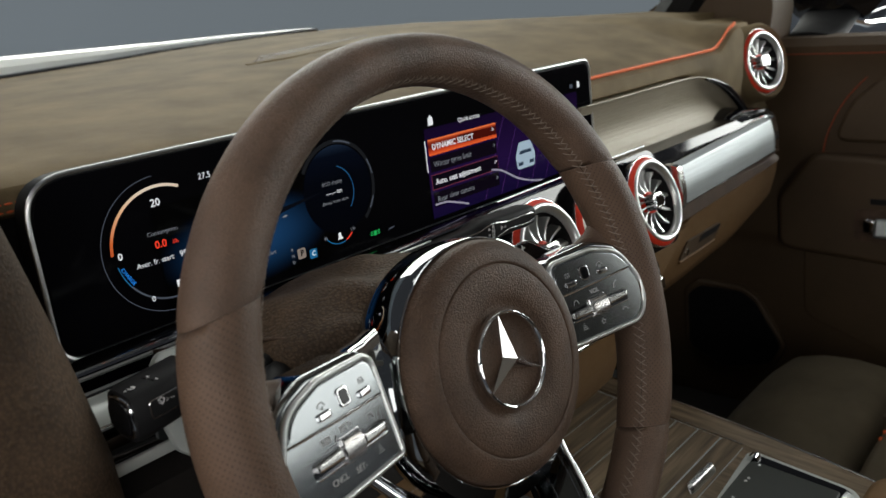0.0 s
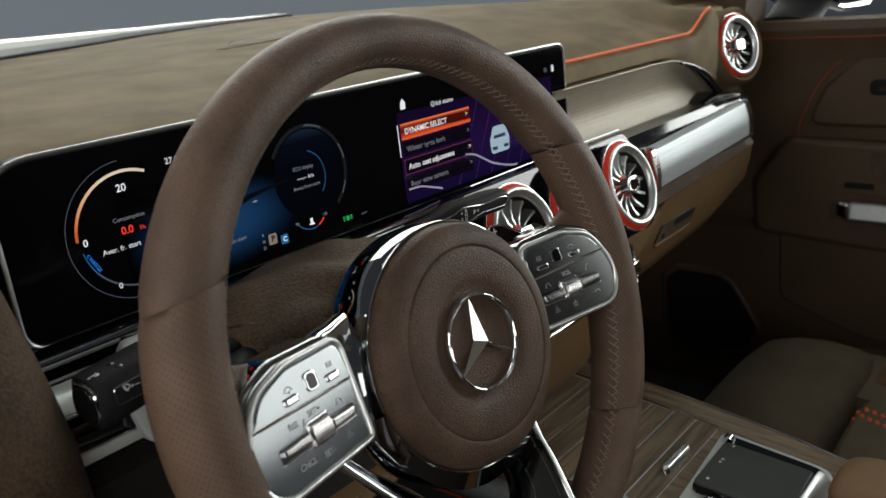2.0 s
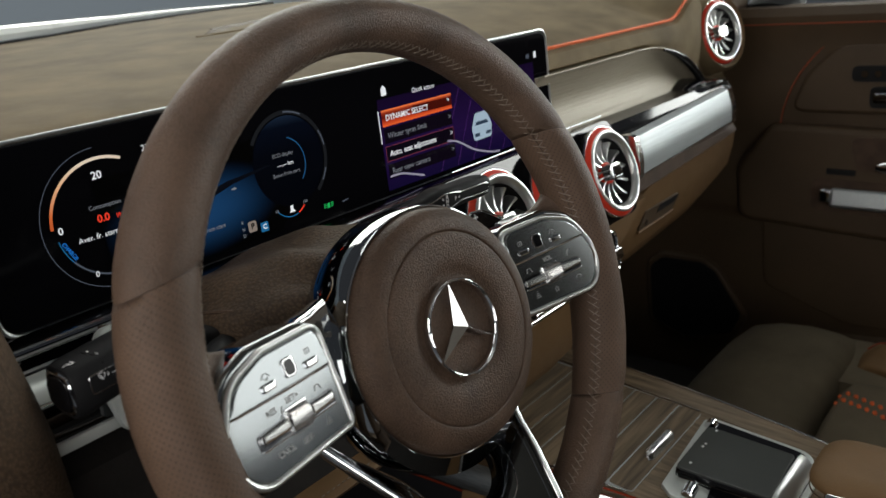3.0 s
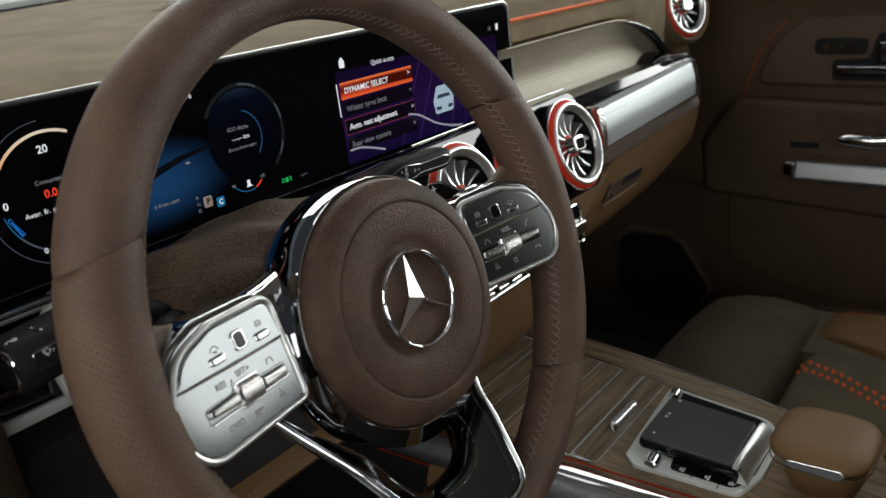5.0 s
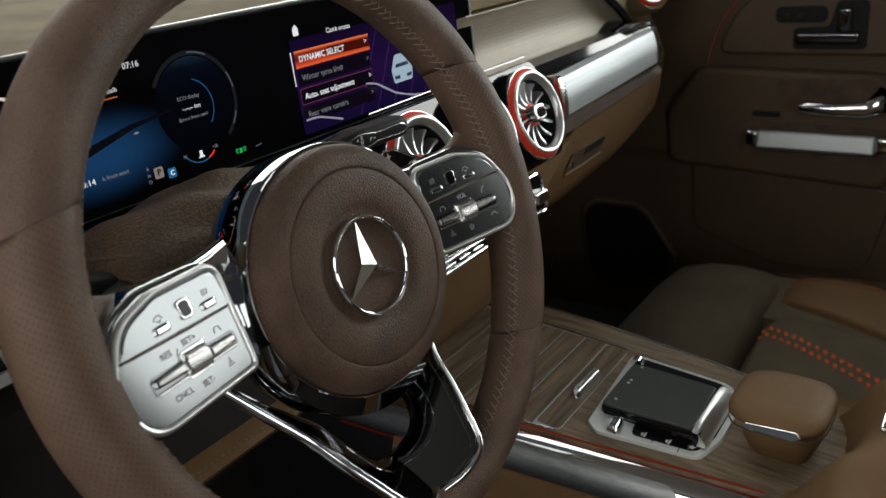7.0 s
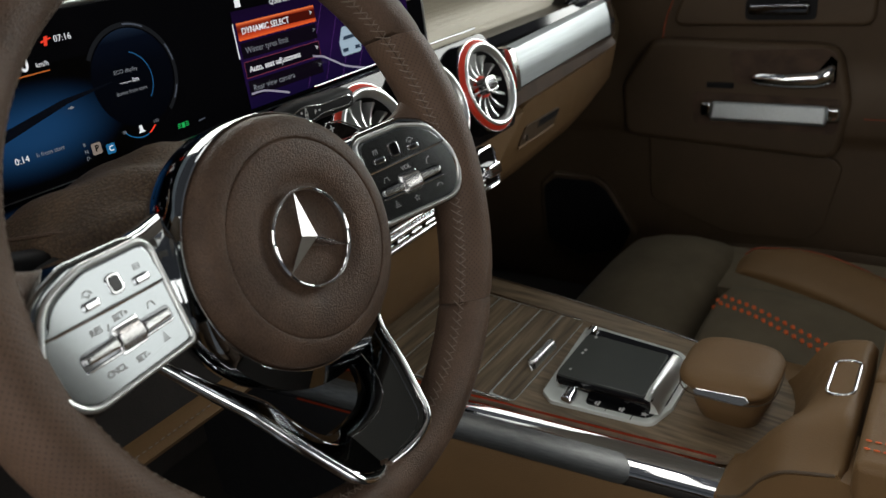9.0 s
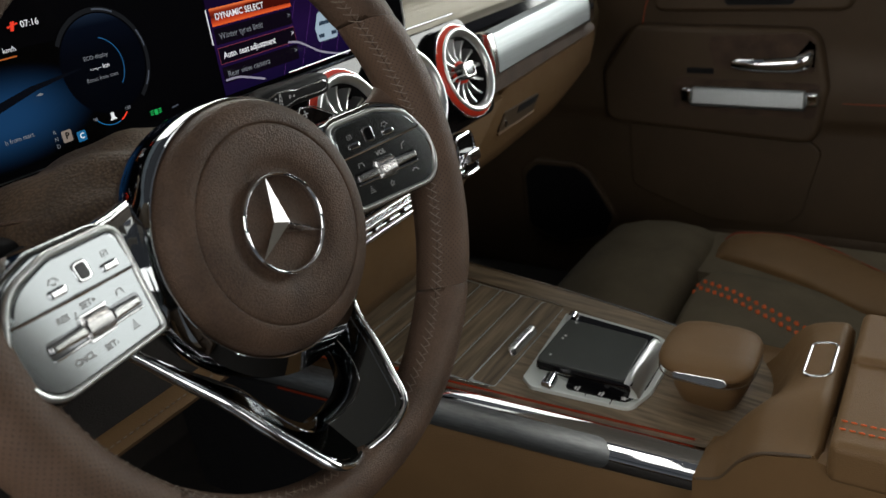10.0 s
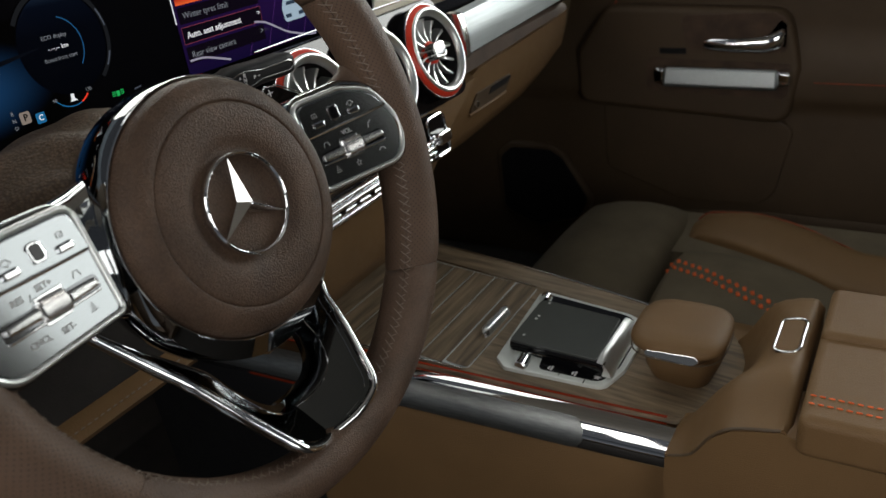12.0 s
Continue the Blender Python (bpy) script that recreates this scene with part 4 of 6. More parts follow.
picture("car_symbol", flat(rounded(low([(0.319, -0.0735), (0.349, -0.0735), (0.351, -0.060), (0.344, -0.046), (0.324, -0.046), (0.317, -0.060)]), 0.004), 0.0008), glow("lit_pale", (0.42, 0.55, 0.66), 0.75), "pale car-shaped symbol")
picture("car_symbol_dark", merged(flat(low([(0.323, -0.0585), (0.345, -0.0585), (0.3435, -0.0550), (0.3245, -0.0550)]), 0.0010), flat(low([(0.321, -0.0700), (0.329, -0.0700), (0.329, -0.0665), (0.320, -0.0665)]), 0.0010), flat(low([(0.340, -0.0700), (0.348, -0.0700), (0.348, -0.0665), (0.340, -0.0665)]), 0.0010)), glow("lit_slate", (0.06, 0.10, 0.16), 0.4))
for nm, pts in (("road_line", [(0.190, -0.1000), (0.205, -0.1005), (0.220, -0.1045), (0.236, -0.1095)]), ("road_line", [(0.276, -0.0850), (0.290, -0.0880), (0.305, -0.0955), (0.320, -0.1030), (0.346, -0.1105), (0.360, -0.1125)])):
    picture(nm, tube([(p.x, p.y, 0.0009) for p in spline([(a, b, 0) for a, b in pts], 5)], 0.0009, 4), glow("lit_line", (0.45, 0.42, 0.55), 0.6))

# ---- steering wheel ----
WM = Matrix.Translation((0.004, 0, 0.66)) @ Matrix.Rotation(radians(-1.66), 4, "Z") @ Matrix.Rotation(radians(90 - 17.17), 4, "X")
wheel = thing("steering_wheel", WM, "brown leather-wrapped steering wheel with polished chrome spokes, set straight ahead", "steering wheel")
RX, RU, RW, RC = -0.0035, 0.012, -0.0196, 0.1708
ZAX = Vector((0, 0, 1))


def rim_centre(a):
    s = math.sin(a)
    k = 1.054 if s < 0 else 1.0
    return Vector((RX + RC * math.cos(a), RU + RC * k * s, RW))


def rim_radius(a):
    return 0.0156 + 0.0038 * abs(math.cos(a)) ** 1.3


def rim_part(a0, a1, n, material, name, label, s0=0.0, s1=0.0, holes=False):
    """An arc of the leather ring from a0 to a1 degrees; s0 and s1 shift the seams on the inner side."""
    rings, nt = [], 30
    for k in range(n + 1):
        row = []
        for j in range(nt):
            t = 2 * math.pi * j / nt
            f = k / n
            a = radians(a0 + (a1 - a0) * f + (s0 * (1 - f) + s1 * f) * (1 - math.cos(t)) / 2)
            c = rim_centre(a)
            d = (rim_centre(a + 0.01) - rim_centre(a - 0.01)).normalized()
            out = d.cross(ZAX).normalized()
            r = rim_radius(a)
            e = min(k, n - k)
            if e < 3:
                r *= (0.955, 0.985, 0.997)[e]
            row.append(c + out * (r * math.cos(t)) + ZAX * (r * 1.06 * math.sin(t)))
        rings.append(row)
    bm = loft(rings)
    if holes:
        uv = bm.loops.layers.uv.new("holes")
        bm.verts.index_update()
        for f in bm.faces:
            if len(f.verts) != 4:
                continue
            js = [l.vert.index % nt for l in f.loops]
            wrap = max(js) - min(js) > nt / 2
            for l, j in zip(f.loops, js):
                i = l.vert.index // nt
                jj = j + nt if (wrap and j < nt / 2) else j
                u, v = (radians(a1 - a0) * RC * i / n) / 0.0034, (0.118 * jj / nt) / 0.0034
                l[uv].uv = (u + v, u - v)
    return part(name, bm, material, wheel, label, True, sharp=60)


rim_part(22.1, 159.9, 90, RIM_LEATHER, "rim_top", "smooth leather upper arc", 8, -7)
rim_part(160.0, 217.2, 44, PERFORATED, "rim_grip", "perforated leather grip", -7, 5, True)
rim_part(-37.2, 22.0, 44, PERFORATED, "rim_grip", "perforated leather grip", -5, 8, True)
rim_part(217.3, 322.7, 70, RIM_LEATHER, "rim_bottom", "smooth leather lower arc", 5, -5)
# cross stitching along the inner side of the ring, over a dark seam
rs = random.Random(4)
SEAM_AT = radians(180 - 26)


def on_seam(a, f, along, lift=1.006):
    """A point beside the seam of the ring: f across it, along it in metres."""
    c, d = rim_centre(a), (rim_centre(a + 0.01) - rim_centre(a - 0.01)).normalized()
    out = d.cross(ZAX).normalized()
    r, t1 = rim_radius(a) * lift, SEAM_AT + 0.20 * f
    return c + out * (r * math.cos(t1)) + ZAX * (1.06 * r * math.sin(t1)) + d * along


st = []
for k in range(168):
    a = 2 * math.pi * k / 168
    jit = [rs.uniform(-0.0007, 0.0007) for _ in range(4)]
    st.append(tube([on_seam(a, f, 0.0030 * f + jit[0] * abs(f), 0.985 if abs(f) == 1 else 1.010) for f in (-1, -0.4, 0.4, 1)], 0.00036, 4))
    st.append(tube([on_seam(a, f, -0.0022 * f + jit[1], 0.985 if abs(f) > 0.8 else 1.008) for f in (-0.95, -0.4, 0.1 + 200 * jit[2])], 0.00030, 4))
part("rim_seam", tube([on_seam(2 * math.pi * k / 168, 0, 0, 0.992) for k in range(168)], 0.0005, 6, loop=True), LEATHER, wheel, "dark seam", True)
o = part("rim_stitching", merged(*st), GREY_THREAD, wheel, "grey cross stitching", True)
o["kind"] = "stuff"


POD_X = -0.0045


def pod_lift(x, y=0.0):
    return 0.17 * (abs(x) - 0.08) - 0.07 * y


def on_pod(x, y, z):
    return (x * 1.012 + POD_X, y - 0.001, z + pod_lift(x, y))


# leather webs where the control panels meet the ring
for s in (-1, 1):
    rings = []
    for k in range(10):
        t = k / 9
        x = s * (0.128 + 0.040 * t)
        h = 0.032 + 0.006 * t + 0.034 * t ** 3
        wc, th = -0.036 + 0.014 * t, 0.010 + 0.007 * t
        rings.append([(x + RX * t, 0.004 + h * math.cos(a), wc + th * math.copysign(abs(math.sin(a)) ** 0.8, math.sin(a))) for a in (2 * math.pi * j / 28 for j in range(28))])
    part("spoke_root", loft(rings), RIM_LEATHER, wheel, "", True, sharp=60)
# airbag cover
HX, HU = 0.0004, -0.0050
prof = [(0.0, -0.0040), (0.026, -0.0040), (0.0305, -0.0039), (0.0330, -0.0033), (0.0350, -0.0021), (0.0375, -0.0012), (0.042, -0.0008), (0.047, -0.0008), (0.0541, -0.0013), (0.0551, -0.0018), (0.0556, -0.0026), (0.0561, -0.0018), (0.0571, -0.0015), (0.0640, -0.0036), (0.0688, -0.0070), (0.0708, -0.0115), (0.0714, -0.016), (0.0706, -0.030)]
part("airbag_cover", moved(lathe([(r * 1.036, w - 0.0015) for r, w in prof], 128), Matrix.Translation((HX, HU, 0))), LEATHER, wheel, "grained brown leather cover", True, sharp=70)
BX, BU = -0.0005, -0.0048
badge = part("badge_ring", moved(lathe([(0.0281 + 0.0014 * math.cos(a), -0.0024 + 0.0030 * math.sin(a)) for a in (2 * math.pi * j / 12 for j in range(13))], 72), Matrix.Translation((BX, BU, 0))), CHROME, wheel, "polished round badge ring", True)
for k in range(3):
    a = radians(90 + 120 * k)
    u, w = Vector((math.cos(a), math.sin(a), 0)), Vector((-math.sin(a), math.cos(a), 0))
    c = Vector((BX, BU, 0))
    bm = bmesh.new()
    base = [c + w * 0.0046 + u * 0.0027 + ZAX * -0.0040, c - w * 0.0046 + u * 0.0027 + ZAX * -0.0040]
    tip, top, mid = c + u * 0.0275 + ZAX * -0.0022, c + ZAX * 0.0030, c - u * 0.001 + ZAX * -0.0042
    v = [bm.verts.new(p) for p in (base[0], base[1], tip, top, mid)]
    for f in ((0, 2, 3), (2, 1, 3), (0, 3, 4), (1, 4, 3), (0, 4, 2), (4, 1, 2)):
        bm.faces.new([v[i] for i in f])
    part("badge_arm", bm, CHROME, wheel, "", True, sharp=5)


def house_r(a):
    s = math.sin(a)
    return 0.0760 + (0.0105 * (-s) ** 1.5 if s < 0 else 0.0)


def house_ring(dr, w, k=1.0):
    return [(HX + (house_r(a) * k + dr) * math.cos(a), HU + (house_r(a) * k + dr) * math.sin(a), w) for a in (2 * math.pi * j / 120 for j in range(120))]


rings = [[(HX + r * math.cos(a), HU + r * math.sin(a), w) for a in (2 * math.pi * j / 120 for j in range(120))] for r, w in ((0.0735, -0.024), (0.0744, -0.0172), (0.0751, -0.0167), (0.0758, -0.0180))] + [
         house_ring(0.0010, -0.0235), house_ring(0.0014, -0.030), house_ring(0.0012, -0.040), house_ring(0.0004, -0.050), house_ring(-0.003, -0.060), house_ring(-0.010, -0.070), house_ring(-0.034, -0.080)]
part("cover_ring", tube([(HX + 0.0752 * math.cos(a), HU + 0.0752 * math.sin(a), -0.0170) for a in (2 * math.pi * j / 96 for j in range(96))], 0.0006, 8, loop=True), CHROME, wheel, "thin polished ring round the cover", True)
part("hub_housing", loft(rings), SMOKED, wheel, "polished housing round the cover", True, sharp=40)

POD = [(0.0810, -0.0228), (0.1480, -0.0262), (0.1585, -0.0030), (0.1440, 0.0240), (0.1210, 0.0318), (0.0810, 0.0322)]
POD_R = [0.004, 0.020, 0.026, 0.026, 0.016, 0.009]


def mirrored(pts, s):
    return [(s * x, y) for x, y in pts]


def grown(pts, d):
    c = Vector((sum(p[0] for p in pts) / len(pts), sum(p[1] for p in pts) / len(pts)))
    return [(p[0] + d * (1 if p[0] > c.x else -1), p[1] + d * (1 if p[1] > c.y else -1)) for p in pts]


def clip_above(pts, c):
    """The part of an outline that lies above y = c."""
    out = []
    for (x0, y0), (x1, y1) in zip(pts, pts[1:] + pts[:1]):
        if y0 >= c:
            out.append((x0, y0))
        if (y0 - c) * (y1 - c) < 0:
            t = (c - y0) / (y1 - y0)
            out.append((x0 + (x1 - x0) * t, c))
    return out


for s in (-1, 1):
    big = rounded(mirrored([(0.0792, -0.0272), (0.1530, -0.0312), (0.1635, -0.0030), (0.1495, 0.0295), (0.1265, 0.0378), (0.0792, 0.0375)], s), [r + 0.005 for r in POD_R], 9)
    part("pod_frame", prism(big, -0.046, -0.0198, 0.0036, seg=6, place=on_pod), SMOKED, wheel, "polished surround of the control panel", True)
    part("pod_rim", tube([on_pod(p.x, p.y, -0.0188) for p in rounded(mirrored(grown(POD, 0.0012), s), POD_R, 7)], 0.0017, 10, loop=True), PALE, wheel, "chrome line round the control panel", True)
    pod = part("control_panel", prism(rounded(mirrored(POD, s), POD_R, 7), -0.030, -0.0188, 0.0010, place=on_pod), POD_METAL, wheel, "satin silver control panel with keys", True)

    def plate(name, outline, r, z0, z1, bevel, material, label=""):
        part(name, prism(rounded(mirrored(outline, s), r, 4), z0, z1, bevel, place=on_pod), material, pod, label, True)

    def podtube(name, pts, radius, n, material, label=""):
        part(name, tube([on_pod(s * x, y, z) for x, y, z in pts], radius, n), material, pod, label, True)

    # raised upper field with a sloping lower edge
    upper = [(x, y) for x, y in rounded(grown(POD, -0.0003), POD_R, 9)]
    upper = clip_above(upper, 0.0098)
    part("upper_field", prism([(s * x, y) for x, y in upper], -0.0194, -0.0172, 0.0017, seg=5, place=on_pod), POD_METAL, pod, "raised upper field of the panel", True)
    # lighter tube along the step puts in the bevel's highlight
    podtube("ridge_glint", [(0.0832, 0.0104, -0.0184), (0.1150, 0.0106, -0.0180), (0.1475, 0.0102, -0.0184)], [0.0009, 0.0013, 0.0006], 8, SATIN, "lighter satin tube added for the ridge's highlight")
    plate("touch_key_frame", [(0.1034, 0.0146), (0.1118, 0.0146), (0.1122, 0.0248), (0.1038, 0.0248)], 0.0030, -0.0176, -0.0162, 0.0007, CHROME)
    plate("touch_key", [(0.1045, 0.0158), (0.1107, 0.0158), (0.1110, 0.0237), (0.1048, 0.0237)], 0.0022, -0.0170, -0.0159, 0.0004, PIANO, "gloss black touch key")
    for x0, y0 in ((0.1236, 0.0140), (0.0932, 0.0142)):
        plate("small_key", [(x0 - 0.0045, y0), (x0 + 0.0045, y0 - 0.0002), (x0 + 0.0045, y0 + 0.0040), (x0 - 0.0045, y0 + 0.0042)], 0.0014, -0.0180, -0.0154, 0.0011, CHROME)
    plate("slider_bed", [(0.0850, -0.0096), (0.1405, -0.0112), (0.1405, -0.0020), (0.0850, -0.0010)], 0.0030, -0.0192, -0.01855, 0.0002, DARK_CHROME, "polished trough of the slider")
    plate("bed_lip", [(0.0862, -0.0098), (0.1396, -0.0114), (0.1396, -0.0098), (0.0862, -0.0082)], 0.0007, -0.0192, -0.0176, 0.0006, CHROME)
    for x0, x1, h0, h1 in ((0.0868, 0.1046, 0.0024, 0.0030), (0.1194, 0.1388, 0.0030, 0.0022)):
        plate("slider", [(x0, -0.0050 - h0), (x1, -0.0054 - h1), (x1, -0.0054 + h1), (x0, -0.0050 + h0)], 0.0014, -0.0190, -0.0158, 0.0016, SATIN, "polished slider wing")
    plate("roller_bed", [(0.1040, -0.0118), (0.1200, -0.0124), (0.1200, 0.0018), (0.1040, 0.0024)], 0.0014, -0.0192, -0.0182, 0.0005, CHROME)
    roll = [(-0.0050 + 0.0058 * math.copysign(abs(math.cos(a)) ** 0.6, math.cos(a)), -0.0184 + 0.0038 * math.sin(a)) for a in (math.pi * k / 24 for k in range(25))]
    part("roller", loft([[on_pod(s * x, y, z) for y, z in roll] for x in (0.1054, 0.1060, 0.1184, 0.1190)]), SATIN, pod, "finely ribbed metal roller", True)
    ribs = [tube([on_pod(s * x, y, z + 0.00008) for y, z in roll[2:-2:2]], 0.00020, 4) for x in (0.1064 + 0.00095 * k for k in range(13))]
    part("roller_ribs", merged(*ribs), SATIN, pod, "", True)

    def mark(name, pts, z=-0.0187, r=0.00030, loop=False):
        part(name, tube([on_pod(s * x, y, z) for x, y in pts], r, 5, loop), PRINT, pod, "", True)

    mark("key_symbol", [(0.1205, 0.0205), (0.1222, 0.0225), (0.1245, 0.0225), (0.1262, 0.0205)], -0.0171)
    mark("key_symbol", [(0.1222, 0.0205), (0.1230, 0.0190), (0.1245, 0.0205)], -0.0171)
    mark("key_symbol", [(0.0912, 0.0208), (0.0912, 0.0236), (0.0944, 0.0236), (0.0944, 0.0208)], -0.0171)
    mark("key_symbol", [(0.0928, 0.0206), (0.0928, 0.0228)], -0.0171)
    mark("key_symbol", [(0.0918, 0.0012), (0.0928, 0.0040), (0.0954, 0.0040), (0.0964, 0.0012)])
    for q in range(4):
        mark("key_symbol", [(0.0924 + 0.0006 * q, -0.0166 + 0.0013 * q), (0.0968 - 0.0006 * q, -0.0168 + 0.0013 * q)])
    if s > 0:
        mark("key_symbol", [(0.1310, 0.0010), (0.1320, 0.0040), (0.1350, 0.0052)], r=0.0004)
        mark("key_symbol", [(0.1320, -0.0160), (0.1338, -0.0145), (0.1362, -0.0150), (0.1374, -0.0168)], r=0.0004)
        mark("key_symbol", [(0.1120 + 0.0022 * math.sin(2 * math.pi * k / 10) * (1 if k % 2 == 0 else 0.45), -0.0170 + 0.0022 * math.cos(2 * math.pi * k / 10) * (1 if k % 2 == 0 else 0.45)) for k in range(10)], loop=True)
    else:
        mark("key_symbol", [(0.1212, 0.0008), (0.1196, 0.0042)])
    for text, x, y in ((("SET+", -0.1118, 0.0050), ("RES", -0.1268, 0.0038), ("SET-", -0.1108, -0.0175), ("CNCL", -0.1262, -0.0166)) if s < 0 else (("VOL", 0.1130, 0.0050),)):
        lettering("key_word", text, 0.0044, PRINT, pod, Matrix.Translation((x * 1.012 + POD_X, y - 0.001, -0.01868 + pod_lift(x, y))) @ Matrix.Rotation(-s * math.atan(0.17), 4, "Y") @ Matrix.Rotation(-math.atan(0.07), 4, "X"), "CENTER", 0.00012)
    # saddle between cover and panel
    rings = []
    prof_ = [(0.036, 0.0500, -0.0520, -0.0230), (0.046, 0.0460, -0.0470, -0.0240), (0.056, 0.0410, -0.0420, -0.0255), (0.064, 0.0385, -0.0385, -0.0262), (0.071, 0.0368, -0.0345, -0.0262), (0.078, 0.0358, -0.0305, -0.0245), (0.086, 0.0340, -0.0265, -0.0235), (0.100, 0.0335, -0.0265, -0.0240)]
    for q in spline([(x, hi, lo) for x, hi, lo, w in prof_], 3):
        w1 = np.interp(q.x, [p[0] for p in prof_], [p[3] for p in prof_])
        c, h = (q.y + q.z) / 2, (q.y - q.z) / 2
        rings.append([(s * q.x + POD_X * min(1, max(0, (q.x - 0.05) / 0.03)), c + h * math.copysign(abs(math.cos(a)) ** 0.85, math.cos(a)), (w1 - 0.060) / 2 + (w1 + 0.060) / 2 * math.copysign(abs(math.sin(a)) ** 0.62, math.sin(a))) for a in (2 * math.pi * j / 40 for j in range(40))])
    part("spoke_arm", loft(rings), CHROME, wheel, "polished metal spoke", True, sharp=60)
# lower spoke: two flat mirrored plates that meet in a mitre at the foot
def plate_w(x, y):
    return -0.171 + 0.90 * x - 1.0 * y


for s in (-1, 1):
    keys = [(0.0905, -0.026), (0.0828, -0.0404), (0.0721, -0.0602), (0.0640, -0.0745), (0.0568, -0.0880), (0.0502, -0.1066), (0.0420, -0.1265), (0.0360, -0.1395), (0.0290, -0.1462), (0.0160, -0.1525), (0.0, -0.1568)]
    ins = [(0.0850, -0.030), (0.0770, -0.0400), (0.0620, -0.0590), (0.0485, -0.0735), (0.0345, -0.0900), (0.0300, -0.1060), (0.0245, -0.1170), (0.0180, -0.1235), (0.0120, -0.1268), (0.0060, -0.1290), (0.0, -0.1305)]
    o1, i1 = [spline([(x, y, 0) for x, y in q], 8) for q in (keys, ins)]
    rings, rim, fold = [], [], []
    for a, b in zip(o1, i1):
        lip = b + (a - b) * min(0.30, 0.0052 / max((a - b).length, 0.001))
        a, lip, b = [Vector((s * p.x - 0.002, p.y, plate_w(p.x, p.y) - dz)) for p, dz in ((a, 0.0), (lip, 0.0), (b, 0.0034))]
        d = (a - lip).normalized()
        rings.append([a - ZAX * 0.012 - d * 0.004, a - ZAX * 0.004, a - d * 0.0006, lip, b, b - ZAX * 0.003, b - ZAX * 0.012 + d * 0.003])
        rim.append(a - d * 0.0004 - ZAX * 0.0014)
        fold.append(lip)
    part("lower_spoke", loft(rings), SPOKE, wheel, "dark polished lower spoke", True, sharp=25)
    part("spoke_edge", tube(rim, 0.0027, 12), CHROME, wheel, "bright chrome edge", True)
    part("spoke_side", loft([[p + d_ for d_ in (Vector((s * 0.0006, 0, -0.0022)), Vector((s * 0.0022, -0.001, -0.0045)), Vector((s * 0.0018, -0.001, -0.0090)), Vector((-s * 0.002, 0.001, -0.0120)), Vector((-s * 0.004, 0.002, -0.0040)))] for p in rim]), CHROME, wheel, "polished side of the lower spoke", True, sharp=60)
    part("spoke_edge", tube([p - ZAX * 0.0001 for p in fold], 0.0005, 6), CHROME, wheel, "", True)
# gear paddles behind the spokes
left_paddle = rounded([(-0.105, -0.010), (-0.142, -0.0065), (-0.1525, 0.0035), (-0.158, 0.0455), (-0.144, 0.0605), (-0.105, 0.060)], [0.004, 0.008, 0.010, 0.012, 0.010, 0.004])
part("gear_paddle", prism(left_paddle, -0.142, -0.136, 0.002, place=lambda x, y, z: (x, y, z + 0.14 * (abs(x) - 0.13) - 0.07 * y)), PEARL, wheel, "pale metal gear paddle", True)
right_paddle = rounded([(0.060, 0.010), (0.150, 0.006), (0.1500, 0.0300), (0.1330, 0.0345), (0.1130, 0.0462), (0.1000, 0.0478), (0.090, 0.0410), (0.060, 0.036)], 0.003)
paddle = part("gear_paddle", prism(right_paddle, -0.0665, -0.0600, 0.0012), PIANO, wheel, "gloss black gear paddle", True)
part("paddle_edge", tube([(x, y, -0.0602) for x, y in ((0.134, 0.0348), (0.1132, 0.0468), (0.100, 0.0484), (0.0965, 0.0450))], 0.0006, 6), SATIN, paddle, "thin chrome edge", True)
part("plus_sign", merged(box(0.1010, 0.1060, 0.0432, 0.0440, -0.0600, -0.0596, 0), box(0.1031, 0.1039, 0.0411, 0.0461, -0.0601, -0.0597, 0)), WHITE_PRINT, paddle, "white plus sign", True)

# ---- steering column ----
col = thing("steering_column", (0, 0.15, 0.66), "brown leather-clad steering column cowl between wheel and dashboard", "column cowl")
rings = []
COWL = ((0.066, 0.060, 0.690, 0.60), (0.080, 0.074, 0.6960, 0.59), (0.11, 0.098, 0.6965, 0.58), (0.14, 0.112, 0.692, 0.57), (0.17, 0.122, 0.683, 0.57), (0.20, 0.128, 0.668, 0.57), (0.225, 0.130, 0.655, 0.57))
for y in [0.066 + 0.159 * k / 20 for k in range(21)]:
    w, top, bot = [float(np.interp(y, [c[0] for c in COWL], [c[q] for c in COWL])) for q in (1, 2, 3)]
    c, h = (top + bot) / 2, (top - bot) / 2
    rings.append([(w * (1 + 0.050 * math.sin(6 * a + 50 * y)) * math.copysign(abs(math.cos(a)) ** 1.05, math.cos(a)) + 0.004, y, c + h * (1 + 0.050 * math.sin(9 * a - 35 * y) + 0.02 * math.sin(17 * a + 60 * y)) * math.copysign(abs(math.sin(a)) ** 0.85, math.sin(a))) for a in (2 * math.pi * j / 90 for j in range(90))])
part("cowl", loft(rings), COWL_LEATHER, col, "grained brown leather cowl", sharp=60)
part("cowl_seam", tube([(-0.115, 0.215, 0.655), (-0.098, 0.16, 0.668), (-0.080, 0.115, 0.674), (-0.062, 0.083, 0.672)], 0.0012, 6), LEATHER, col)
part("inner_collar", moved(lathe([(0.0, 0.03), (0.050, 0.03), (0.055, -0.02), (0.0, -0.02)], 36), WM @ Matrix.Translation((0, 0, -0.10))), BLACK, col, "black plastic collar")
part("adjust_lever", tube([(-0.085, 0.11, 0.652), (-0.100, 0.098, 0.652), (-0.108, 0.090, 0.652)], [0.011, 0.0125, 0.010], 12), BLACK, col, "small black knob")


